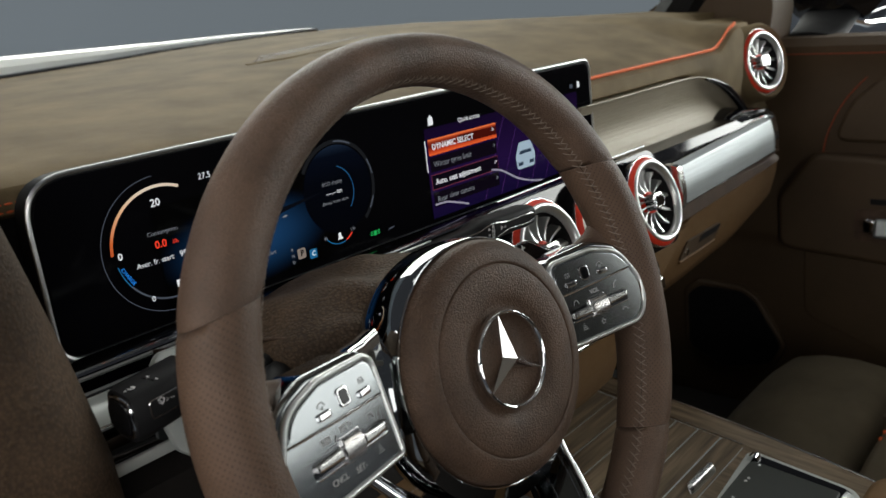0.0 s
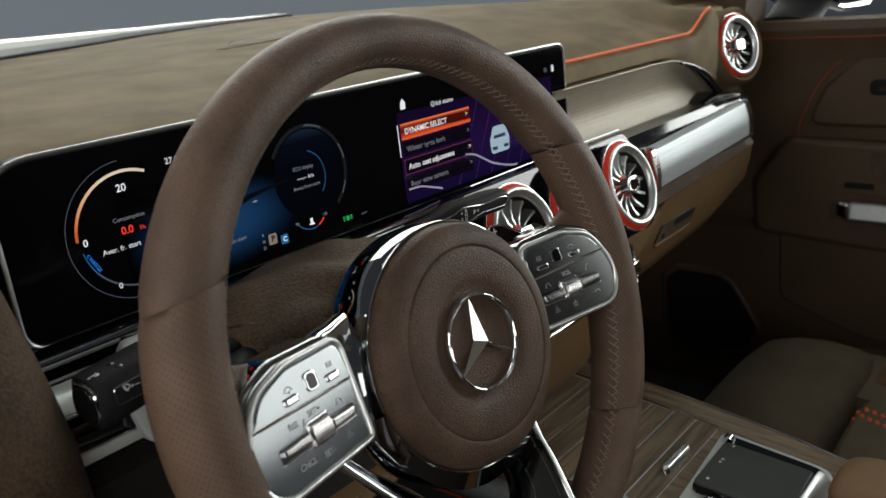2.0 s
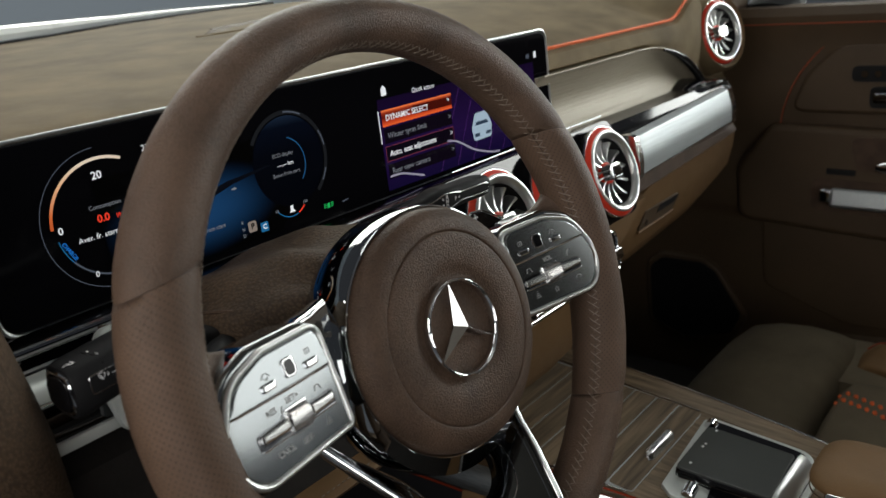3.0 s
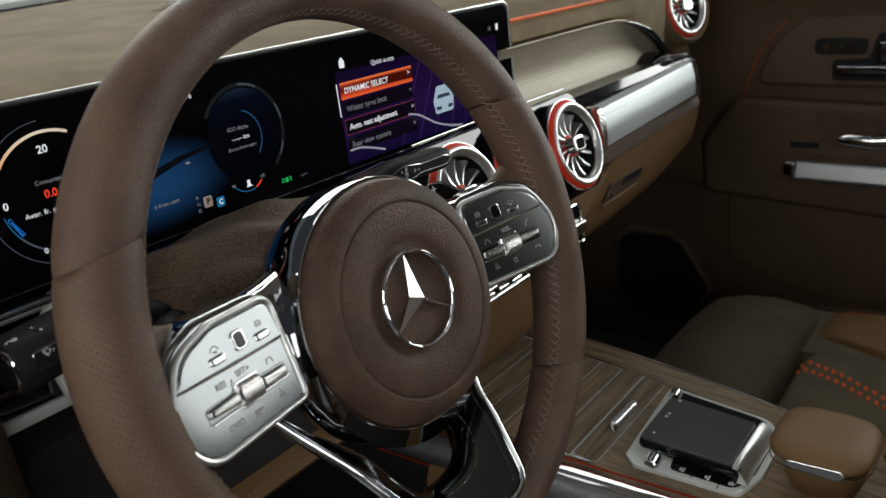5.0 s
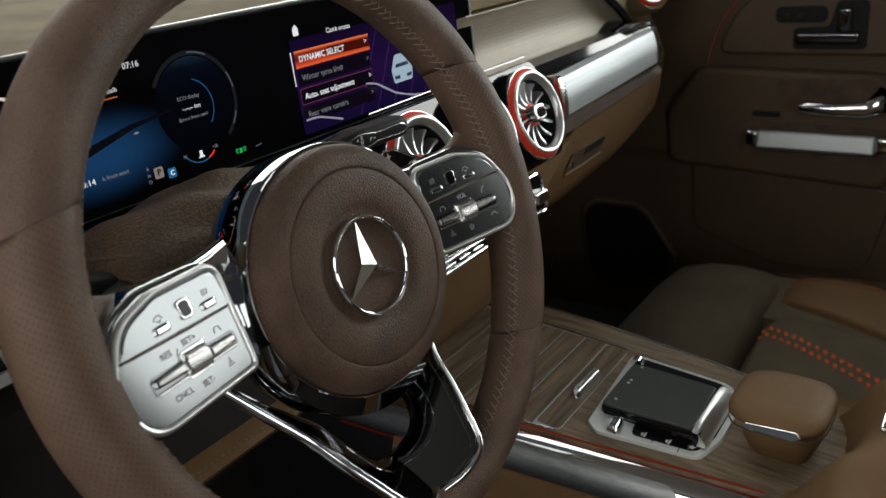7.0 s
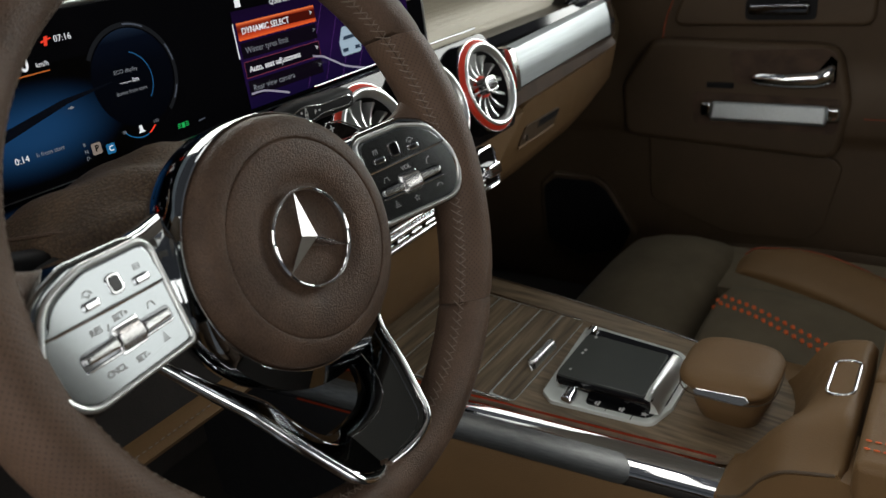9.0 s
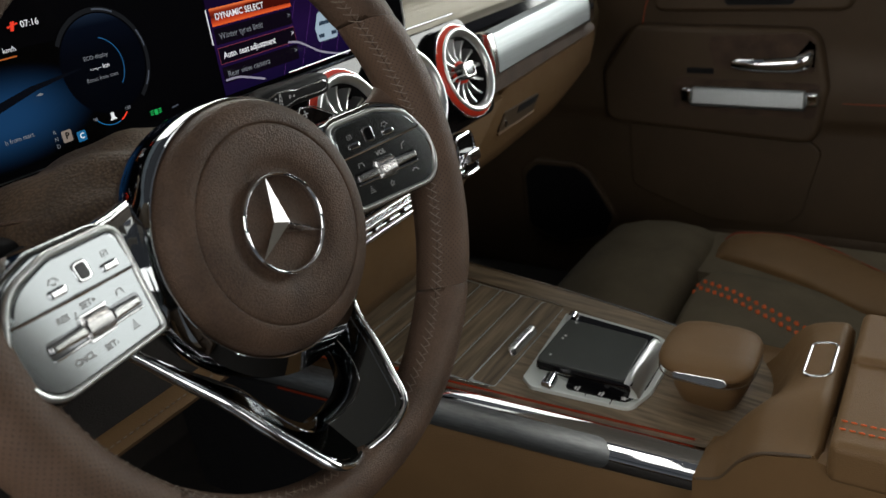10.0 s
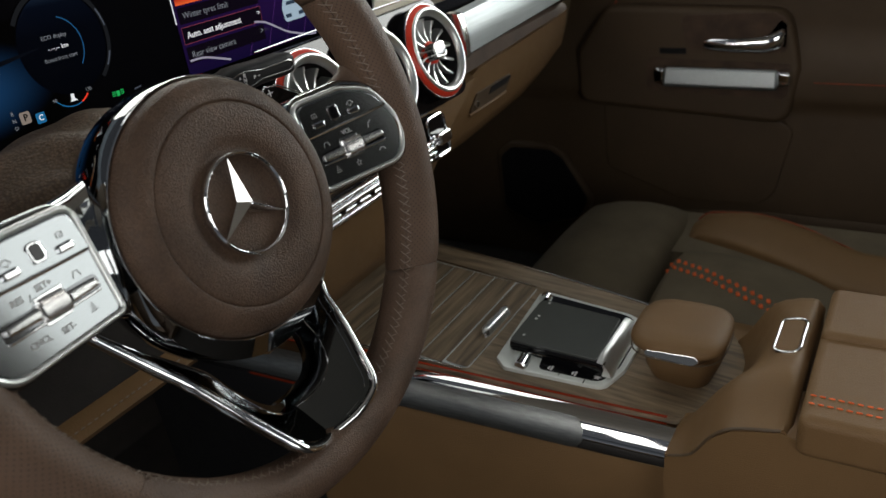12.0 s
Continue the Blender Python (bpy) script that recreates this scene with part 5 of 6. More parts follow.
def stalk_body(keys, sizes, n=18, power=0.6):
    rings = []
    for (x, y, z), (a, b) in zip(keys, sizes):
        rings.append([(x, y + a * math.copysign(abs(math.cos(t)) ** power, math.cos(t)), z + b * math.copysign(abs(math.sin(t)) ** power, math.sin(t))) for t in (2 * math.pi * j / n for j in range(n))])
    return loft(rings)


sl = thing("light_stalk", (-0.12, 0.115, 0.665), "black plastic light and wiper stalk with a chrome-ringed end", "stalk")
part("body", stalk_body([(-0.060, 0.122, 0.650), (-0.10, 0.120, 0.659), (-0.138, 0.117, 0.6700), (-0.142, 0.117, 0.672), (-0.176, 0.115, 0.6685), (-0.180, 0.115, 0.668)], [(0.009, 0.010), (0.0110, 0.0110), (0.0125, 0.0125), (0.0148, 0.0140), (0.0156, 0.0146), (0.0145, 0.0136)]), BLACK, sl, "matt black stalk")
cap = [(0.0, 0.115 + 0.0112 * p[0], 0.668 + 0.0102 * p[1]) for p in rounded([(-1, -1), (1, -1), (1, 1), (-1, 1)], 0.55)]
part("end_ring", tube([(-0.1805, y, z) for _, y, z in cap], 0.0011, 8, loop=True), CHROME, sl, "chrome ring")
part("end_button", stalk_body([(-0.178, 0.115, 0.668), (-0.1822, 0.115, 0.668), (-0.1835, 0.115, 0.668)], [(0.0106, 0.0096), (0.0103, 0.0093), (0.0084, 0.0076)]), PIANO, sl, "gloss black push button")
ring = rounded([(-0.1724, 0.6768), (-0.1430, 0.6785), (-0.1430, 0.6682), (-0.1718, 0.6668)], 0.0022)


def on_stalk(x, z):
    return (x, 0.0996 + 0.062 * (x + 0.172), z)


part("switch_outline", tube([on_stalk(p.x, p.y) for p in ring], 0.00042, 5, loop=True), SATIN, sl, "thin silver outline")
part("wiper_symbol", merged(*[tube([on_stalk(x, z) for x, z in q], 0.00026, 5) for q in (((-0.1671, 0.6757), (-0.1650, 0.6764), (-0.1632, 0.6752)), ((-0.1671, 0.6757), (-0.1664, 0.6737), (-0.1645, 0.6730), (-0.1632, 0.6752)), ((-0.1660, 0.6752), (-0.1649, 0.6722)), ((-0.1620, 0.6752), (-0.1612, 0.6742), (-0.1624, 0.6735)), ((-0.1596, 0.6738), (-0.1590, 0.6738)), ((-0.1582, 0.6738), (-0.1576, 0.6738)))]), WHITE_PRINT, sl, "printed wiper symbol")
part("lamp_symbol", merged(*[tube(q, 0.00034, 5) for q in (((-0.1768, 0.1108, 0.6832), (-0.1752, 0.1082, 0.6834), (-0.1736, 0.1088, 0.6836), (-0.1746, 0.1112, 0.6836)), ((-0.1785, 0.1118, 0.6818), (-0.1776, 0.1108, 0.6828)), ((-0.1619, 0.1086, 0.6839), (-0.1616, 0.1070, 0.6837)), ((-0.1640, 0.1140, 0.6842), (-0.1632, 0.1128, 0.6842)))]), WHITE_PRINT, sl, "printed lamp symbols")
part("switch_groove", tube([(-0.1662, 0.1150, 0.6840), (-0.1637, 0.1079, 0.6836), (-0.1622, 0.1020, 0.6800)], 0.0003, 5), PIANO, sl, "fine joint round the stalk")

sr = thing("gear_stalk", (0.16, 0.145, 0.665), "black gear selector stalk with a thin silver outline and white letters", "stalk")
GEAR = [(0.040, 0.140, 0.676, 0.0060), (0.085, 0.1370, 0.678, 0.0064), (0.110, 0.1345, 0.6792, 0.0070), (0.119, 0.1332, 0.6803, 0.0088), (0.128, 0.1320, 0.6812, 0.0100), (0.140, 0.1308, 0.6815, 0.0098), (0.150, 0.1296, 0.6818, 0.0090), (0.176, 0.1268, 0.6820, 0.0090), (0.184, 0.1260, 0.6820, 0.0080), (0.1885, 0.1256, 0.6820, 0.0050)]
GEAR = [(x + (0.013 if x > 0.08 else 0.0), y, z, r) for x, y, z, r in GEAR]
part("body", stalk_body([g[:3] for g in GEAR], [(g[3] * 1.05, g[3]) for g in GEAR], 24, power=0.55), BLACK, sr, "matt black lever")


def gear_face(x, z, up=0.0003):
    """A point on the lever's face towards the driver."""
    y = float(np.interp(x, [g[0] for g in GEAR], [g[1] - 1.05 * g[3] for g in GEAR]))
    return (x, y - up, z)


line = [(0.098, 0.6820), (0.116, 0.6835), (0.124, 0.6862), (0.131, 0.6876), (0.141, 0.6864), (0.150, 0.6852), (0.174, 0.6858), (0.1805, 0.6845), (0.1822, 0.6820), (0.1805, 0.6793), (0.174, 0.6780), (0.150, 0.6784), (0.141, 0.6768), (0.131, 0.6752)]
part("silver_outline", tube([gear_face(p.x, p.y) for p in spline([(x + 0.013, z, 0) for x, z in line], 4)], 0.0005, 6), SATIN, sr, "thin silver line")
for text, x, z in (("R", 0.1310, 0.6848), ("N", 0.1310, 0.6812), ("D", 0.1310, 0.6776), ("P", 0.1408, 0.6814)):
    lettering("gear_letter", text, 0.0044, WHITE_PRINT, sr, Matrix.Translation((-0.16, -0.145, -0.665)) @ Matrix.Translation(gear_face(x + 0.013, z, 0.0007)) @ Matrix.Rotation(radians(-6), 4, "Z") @ Matrix.Rotation(radians(90), 4, "X"), "CENTER", 0.00008)
for x, z, d in ((0.1268, 0.6838, 1), (0.1268, 0.6788, -1), (0.1452, 0.6815, 0)):
    tri_ = [(-0.0009, -0.0008), (0.0009, -0.0008), (0.0, 0.0010)] if d > 0 else [(-0.0009, 0.0008), (0.0, -0.0010), (0.0009, 0.0008)] if d < 0 else [(0.0008, -0.0009), (0.0008, 0.0009), (-0.0010, 0.0)]
    part("gear_arrow", loft([[gear_face(x + 0.013 + p, z + q, u) for p, q in tri_] for u in (0.0002, 0.0006)]), WHITE_PRINT, sr)

# ---- centre console ----
def zc(y):
    return 0.370 + 0.09 * (y - 0.02)


def on_console(x, y, z):
    return (x, y, zc(y) + z)


def bar_x(y):
    """Middle of the driver's side bar, which runs in towards the rear."""
    return 0.2617 - 0.1408 * max(-0.20, min(0.30, y))


def bar_z(y):
    return zc(y) - 0.0282


def edge_x(y):
    """Driver's side edge of the veneer."""
    return bar_x(y) + 0.0038


def side(x, y):
    """Lets the console's driver side follow the bar."""
    return x + (bar_x(y) - 0.279 if x < 0.31 else 0.0)


def arc_y(x):
    """Rear edge of the veneer: a shallow bow."""
    return float(np.interp(x, [0.285, 0.289, 0.302, 0.320, 0.346, 0.372, 0.400, 0.4235, 0.4415, 0.456, 0.462], [-0.1715, -0.1725, -0.187, -0.1975, -0.204, -0.206, -0.204, -0.197, -0.185, -0.166, -0.150]))


def rail_x(y):
    return float(np.interp(y, [-0.17, -0.13, -0.096, 0.024, 0.161, 0.26], [-0.030, -0.022, -0.016, -0.004, 0.0, 0.002]))


con = thing("centre_console", (0.36, 0.0, Z_FLOOR), "centre console with walnut veneer, chrome side bars and tan leather flanks", "console")
part("foot_panel", box(0.262, 0.47, -0.60, 0.42, Z_FLOOR, 0.16, 0.006), CARPET, con, "dark carpeted lower flank")
part("flank", loft([[(side(x, y), y, z) for x, z in ((0.300, 0.355 + dz), (0.262, 0.335 + dz), (0.255, 0.318 + dz), (0.258, 0.26), (0.264, 0.16), (0.47, 0.16), (0.475, 0.335 + dz), (0.462, 0.352 + dz))] for y, dz in ((-0.62, 0.0), (-0.20, -0.004), (0.0, -0.002), (0.14, 0.004), (0.195, 0.0068))]), TAN, con, "tan leather console side")
# forward part of the tan side, coloured black for the shade there
part("shaded_flank", loft([[(side(x, y), y, z) for x, z in ((0.300, 0.354 + dz), (0.263, 0.334 + dz), (0.256, 0.317 + dz), (0.259, 0.26), (0.265, 0.16), (0.47, 0.16), (0.475, 0.335 + dz), (0.462, 0.351 + dz))] for y, dz in ((0.1955, 0.0068), (0.30, 0.012), (0.42, 0.014))]), BLACK, con, "front of the console side, its shade put into the black colour")
panel = [(edge_x(0.262), 0.262), (edge_x(0.10), 0.10), (edge_x(-0.160), -0.160)]
panel += [(0.275 + 0.180 * k / 16, arc_y(0.275 + 0.180 * k / 16) - 0.002) for k in range(2, 17)]
panel += [(0.458, 0.05), (0.462, 0.262)]
part("veneer_panel", prism(list(reversed(panel)), -0.016, 0.0, 0.001, place=on_console), WALNUT_LONG, con, "open-pored grey-brown walnut veneer")
part("passenger_rail", loft([[(x + rail_x(y), y, zc(y) + z) for x, z in ((0.444, 0.0006), (0.450, 0.0022), (0.460, 0.0056), (0.466, 0.0066), (0.471, 0.003), (0.473, -0.02), (0.444, -0.02))] for y in (-0.165, -0.13, -0.05, 0.05, 0.15, 0.26)]), WALNUT_LONG, con, "raised veneered rail on the passenger's side")
part("rail_line", tube([(0.4675 + rail_x(y), y, zc(y) + 0.0066) for y in (-0.165, -0.13, -0.05, 0.05, 0.15, 0.26)], 0.0013, 6), SATIN, con, "thin satin metal edge")
# roller cover of veneered slats
part("cover_bed", prism(rounded([(edge_x(0.0275) + 0.0062, 0.0274), (0.4358, 0.0276), (0.4400, 0.249), (0.270, 0.249), (edge_x(0.225) + 0.0062, 0.225)], [0.004, 0.006, 0.02, 0.03, 0.03]), -0.004, 0.0008, 0.0002, place=on_console), BRUSHED_X, con, "bright metal joints of the roller cover")
for k in range(9):
    y0 = 0.0280 + 0.0265 * k
    x0, x1 = edge_x(y0) + 0.006 + (0.004 if k == 7 else 0.016 if k == 8 else 0), 0.4355 - (0.010 if k == 8 else 0)
    part("slat", prism(rounded([(x0, y0), (x1, y0), (x1, y0 + 0.0249), (x0, y0 + 0.0249)], 0.0012 if k else 0.004, 2), 0.0002, 0.0014, 0.0004, place=on_console), WALNUT, con)
part("cover_border", tube([on_console(p[0], p[1], 0.0012) for p in ((0.4375, 0.030), (0.4400, 0.13), (0.4420, 0.215), (0.432, 0.243), (0.40, 0.254), (0.34, 0.254), (0.272, 0.250), (edge_x(0.222) + 0.007, 0.222), (edge_x(0.12) + 0.004, 0.12), (edge_x(0.032) + 0.004, 0.032))], 0.0008, 6), SATIN, con, "thin border of the roller cover")
part("cover_pull", prism(rounded([(0.319, 0.0350), (0.326, 0.0318), (0.372, 0.0306), (0.381, 0.0340), (0.372, 0.0386), (0.326, 0.0398)], 0.003), 0.0, 0.0130, 0.0030, seg=4, place=lambda x, y, z: on_console(x, y + 0.25 * z, z * (1 - 0.55 * (abs(x - 0.3495) / 0.031) ** 2))), SATIN, con, "satin metal pull")
part("tray_rim", tube([on_console(0.30, 0.258, 0.002), on_console(0.34, 0.272, 0.006), on_console(0.40, 0.275, 0.008), on_console(0.455, 0.262, 0.004)], 0.004, 8), SUEDE, con)


def bar_ring(y, r, angles):
    return [(bar_x(y) + r * math.cos(a), y, bar_z(y) + r * math.sin(a)) for a in angles]


sb = thing("console_bar", (0.265, 0.0, 0.34), "polished chrome tube with a brushed inlay along the console's side", "trim bar")
FULL = [2 * math.pi * k / 40 for k in range(40)]
part("tube", loft([bar_ring(y, 0.0240, FULL) for y in (0.30, 0.065, -0.170)]), CHROME, sb, "polished chrome tube")
rows = []
for y in (0.30, 0.10, -0.060, -0.080, -0.086, -0.090, -0.0925, -0.0940):
    f = 1 - max(0.0, (-0.080 - y) / 0.0145) ** 3 * 0.75
    angs = [radians(162 + 37 * f * (k / 10 - 1)) for k in range(21)]
    rows.append(bar_ring(y, 0.0249, angs) + bar_ring(y, 0.0226, angs[::-1]))
part("inlay", loft(rows), BRUSHED, sb, "brushed metal inlay")
part("end_ring", loft([bar_ring(y, 0.0245, FULL) for y in (-0.168, -0.1715)]), CHROME, sb)
part("light_line", tube([(edge_x(y) - 0.0012, y, zc(y) + 0.0002) for y in (0.26, 0.1, 0.0, -0.10, -0.160)], 0.0011, 6), AMBIENT, sb, "thin red ambient light line")
# lower line glows weakly in place of a red reflection
part("light_line", tube([(bar_x(y) - 0.0170, y, bar_z(y) - 0.0182) for y in (0.26, 0.1, 0.0, -0.10, -0.165)], 0.0009, 6), glow("red_reflex", (1.0, 0.12, 0.04), 0.03), sb)

# touchpad unit
tp = thing("touchpad", (0.36, -0.04, zc(-0.04)), "black touchpad in a chrome frame with shortcut keys on the console", "touchpad")
base = rounded([(0.2815, -0.004), (0.2955, -0.0985), (0.330, -0.1075), (0.380, -0.1070), (0.428, -0.0915), (0.430, 0.0140), (0.420, 0.0190), (0.292, 0.0095)], [0.008, 0.014, 0.03, 0.03, 0.02, 0.01, 0.008, 0.008])
part("frame", prism(base, -0.002, 0.0042, 0.0018, place=on_console), PEARL, tp, "satin chrome frame")
well = rounded([(0.2935, -0.0345), (0.3010, -0.0935), (0.331, -0.1020), (0.379, -0.1015), (0.4220, -0.088), (0.4235, 0.0110), (0.330, 0.004), (0.318, -0.030)], [0.006, 0.012, 0.03, 0.03, 0.02, 0.008, 0.004, 0.004])
part("well", prism(well, 0.0, 0.0052, 0.0004, place=on_console), PIANO, tp, "gloss black key field")


def on_pad(x, y, z):
    return (x, y, zc(y) + 0.0095 + 0.105 * (0.006 - y) + z)


top = rounded([(0.3075, -0.0880), (0.3870, -0.0850), (0.3985, 0.0060), (0.3130, 0.0045)], [0.004, 0.004, 0.007, 0.007])
pad = part("pad", prism(top, -0.006, 0.004, 0.0015, place=on_pad), mat("touch_surface", (0.040, 0.045, 0.041), 0.36, spec=0.6, var=0.06, bump=0.05, bump_scale=900), tp, "matt black touch surface")
skirt = [[Vector(on_pad(p.x + (p.x - 0.357) * k, p.y + (p.y + 0.045) * k - 0.006 * (k > 0) * (p.y < -0.05), z)) for p in top] for k, z in ((0.0, 0.0015), (0.020, -0.0005), (0.030, -0.006), (0.01, -0.014))]
part("pad_skirt", loft(skirt), PIANO, tp, "gloss black skirt of the pad")
part("pad_line", tube([on_pad(x, y, -0.0035) for x, y in ((0.4005, 0.0062), (0.3150, 0.0036), (0.3078, -0.0010), (0.3070, -0.0885))], 0.0007, 6), CHROME, tp, "thin chrome line under the pad")
heel = []
for k in range(13):
    x = 0.3075 + 0.0870 * k / 12
    e = 1 - abs(2 * k / 12 - 1) ** 6 * 0.35
    heel.append([on_pad(x, y, z * e - 0.004 * (1 - e)) for y, z in ((-0.0868, 0.0020), (-0.0880, 0.0042), (-0.0900, 0.0040), (-0.0935, 0.0015), (-0.0975, -0.0050), (-0.1005, -0.0125), (-0.1012, -0.0185), (-0.0885, -0.0190))])
part("heel", loft(heel), PALE, tp, "satin chrome heel of the pad", sharp=50)
for cx, cy in ((0.3250, -0.0060), (0.3580, -0.0050), (0.3640, -0.0055), (0.3920, -0.0055)):
    part("pad_symbol", moved(lathe([(0.0, 0.0003), (0.0014, 0.0003), (0.0016, 0.0)], 10), Matrix.Translation(on_pad(cx, cy, 0.0041))), WHITE_PRINT, tp)
part("wheel_roller", tube([on_console(0.2855, -0.0185, 0.0055), on_console(0.2865, -0.0185, 0.0055), on_console(0.3035, -0.0170, 0.0055), on_console(0.3045, -0.0170, 0.0055)], [0.0045, 0.0058, 0.0058, 0.0045], 18), CHROME, tp, "small chrome roller")
part("roller_ribs", merged(*[tube([on_console(0.2870, -0.0185 + 0.0059 * math.cos(a), 0.0055 + 0.0059 * math.sin(a)), on_console(0.3030, -0.0170 + 0.0059 * math.cos(a), 0.0055 + 0.0059 * math.sin(a))], 0.0003, 4) for a in (math.pi * k / 9 for k in range(10))]), DARK_CHROME, tp)
part("wheel_roller", tube([on_console(0.4080, 0.0080, 0.0055), on_console(0.4180, 0.0085, 0.0055)], [0.0060, 0.0060], 14), CHROME, tp)
for k, y0 in enumerate((-0.0640, -0.0885)):
    part("key_gap", box(0.2925, 0.3130, y0 + 0.0085, y0 + 0.0092, zc(y0) + 0.0046, zc(y0) + 0.00575, 0), DARK_CHROME, tp)
for cx, cy, kind_ in ((0.2985, -0.0450, 0), (0.3010, -0.0680, 1), (0.3050, -0.0890, 2)):
    c = Vector(on_console(cx, cy, 0.0054))
    if kind_ == 2:
        star = [(0.0042 * (1 if k % 2 == 0 else 0.42) * math.sin(2 * math.pi * k / 10), 0.0042 * (1 if k % 2 == 0 else 0.42) * math.cos(2 * math.pi * k / 10)) for k in range(10)]
        part("star_symbol", moved(prism(star, 0, 0.0004), Matrix.Translation(c) @ Matrix.Rotation(radians(-90), 4, "Z")), WHITE_PRINT, tp, "white star symbol")
    else:
        part("key_symbol", merged(moved(box(-0.0035, 0.0035, -0.0022, -0.0006, 0, 0.0004, 0), Matrix.Translation(c)), moved(box(-0.0022, 0.0022, 0.0004, 0.0022, 0, 0.0004, 0), Matrix.Translation(c))), WHITE_PRINT, tp)

# palm rest
pr = thing("palm_rest", (0.33, -0.16, zc(-0.16)), "tan leather palm rest with a silver side strip on the console", "palm rest")
def blob(cx, cy, rx, ry, z0, z1, p=0.45, top_in=0.016, n=36, lean=0.0):
    rings = []
    hs = [(0.0, -0.012), (0.25, -0.006), (0.42, -0.002), (0.5, 0.0), (0.62, 0.0005), (0.78, -0.001), (0.9, -0.006), (0.97, -0.013), (1.0, -0.022)]
    for t, d in hs:
        z = z0 + (z1 - z0) * t
        rings.append([(cx + (rx + d) * math.copysign(abs(math.cos(a)) ** p, math.cos(a)), cy + lean * t + (ry + d) * math.copysign(abs(math.sin(a)) ** p, math.sin(a)), z) for a in (2 * math.pi * j / n for j in range(n))])
    return loft(rings)


part("body", blob(0.3560, -0.1540, 0.0450, 0.0425, 0.3880, 0.4140, 0.6), TAN, pr, "smooth tan leather body", sharp=70)
part("pedestal", blob(0.3720, -0.1545, 0.0420, 0.0340, 0.340, 0.400, 0.6), TAN, pr, "narrower tan leather foot", sharp=70)
part("side_seam", tube([(p.x, p.y, 0.3950) for p in (Vector((0.3560 + 0.0448 * math.copysign(abs(math.cos(a)) ** 0.6, math.cos(a)), -0.1540 + 0.0423 * math.copysign(abs(math.sin(a)) ** 0.6, math.sin(a)), 0)) for a in (2 * math.pi * k / 48 for k in range(48)))], 0.0007, 5, loop=True), DOOR_BROWN, pr)
strip = rounded([(-0.024, -0.003), (0.018, -0.0048), (0.025, 0.0), (0.020, 0.0048), (-0.024, 0.003)], 0.003)
part("side_strip", moved(prism(strip, -0.002, 0.0022, 0.0012), Matrix.Translation((0.3108, -0.1560, 0.4010)) @ Matrix(((0, 0, -1, 0), (-1, 0, 0, 0), (0, 1, 0, 0), (0, 0, 0, 1))) @ Matrix.Rotation(radians(-14), 4, "X")), SATIN, pr, "satin silver strip")

# tan rear part with the armrest
rings = []
for k in range(25):
    x = 0.238 + 0.196 * k / 24
    ya = arc_y(x)
    wgt = mixv(0, 1, (x - 0.238) / 0.065)
    wgt = wgt * wgt * (3 - 2 * wgt)
    drop = 0.012 * max(0, 1 - (0.434 - x) / 0.02) ** 2
    rings.append([(x, ya, 0.30), (x, ya, zc(ya) - 0.002)] + [(x, mixv(ya, -0.260, t), zc(ya) + 0.0015 + mixv(float(np.interp(t, [0, 0.04, 0.15, 0.24, 0.40, 0.59, 1.0], [0, 0.001, 0.004, 0.008, 0.030, 0.043, 0.051])), h, wgt) - drop * t) for t, h in ((0.0, 0.0), (0.04, 0.004), (0.12, 0.012), (0.22, 0.026), (0.34, 0.043), (0.46, 0.055), (0.58, 0.062), (0.75, 0.0675), (0.92, 0.070), (1.0, 0.0695))] + [(x, -0.2655, zc(ya) + mixv(0.046, 0.064, wgt) - drop), (x, -0.266, 0.30)])
part("rear_bolster", loft(rings), TAN, con, "tan leather rise in front of the armrest", sharp=60)
cheek = [[(x, y, z) for y, z in ((-0.171, 0.327), (-0.1725, 0.3525), (-0.193, 0.3605), (-0.207, 0.3815), (-0.224, 0.395), (-0.2585, 0.403), (-0.300, 0.392), (-0.62, 0.385), (-0.62, 0.06), (-0.30, 0.06), (-0.19, 0.20))] for x in (0.2365, 0.2385, 0.262, 0.30)]
part("rear_cheek", loft(cheek), TAN, con, "tan leather side of the armrest base")
part("cheek_seam", tube([tuple(p) for p in spline([(0.2375, -0.1745, 0.354), (0.2372, -0.193, 0.362), (0.2372, -0.207, 0.383), (0.2372, -0.224, 0.3965), (0.2372, -0.2585, 0.4045)], 5)], 0.0013, 6), DOOR_BROWN, con)
btn = rounded([(-0.0105, -0.0285), (0.0105, -0.0285), (0.0105, 0.0285), (-0.0105, 0.0285)], 0.0092)
bmx = Matrix.Translation((0.352, -0.2470, 0.4190)) @ Matrix.Rotation(radians(90), 4, "Z") @ Matrix.Rotation(radians(10), 4, "Y")
rel = thing("armrest_button", (0.345, -0.245, 0.42), "chrome-framed tan push button in front of the armrest", "button")
part("frame", tube([bmx @ Vector((p.x, p.y, 0.0010)) for p in btn], 0.0014, 8, loop=True), SATIN, rel, "satin chrome frame")
part("face", prism(rounded([(-0.0088, -0.0268), (0.0088, -0.0268), (0.0088, 0.0268), (-0.0088, 0.0268)], 0.0078), -0.006, 0.0016, 0.001, bmx), TAN, rel)
arm = thing("armrest", (0.365, -0.45, 0.40), "tan leather armrest lid with orange double stitching", "armrest")
part("lid", box(0.229, 0.432, -0.66, -0.2695, 0.390, 0.4265, 0.008, 4), TAN, arm, "tan leather lid")
part("pad", box(0.345, 0.430, -0.65, -0.2700, 0.415, 0.4315, 0.007, 4), TAN, arm, "raised tan leather cushion")
seam("stitching", [(0.2600, -0.274, 0.4270), (0.2600, -0.62, 0.4270)], arm, THREAD, 0.0009, 0.0042, 0.0022, (0, -0.0105), (1, 0, 0))

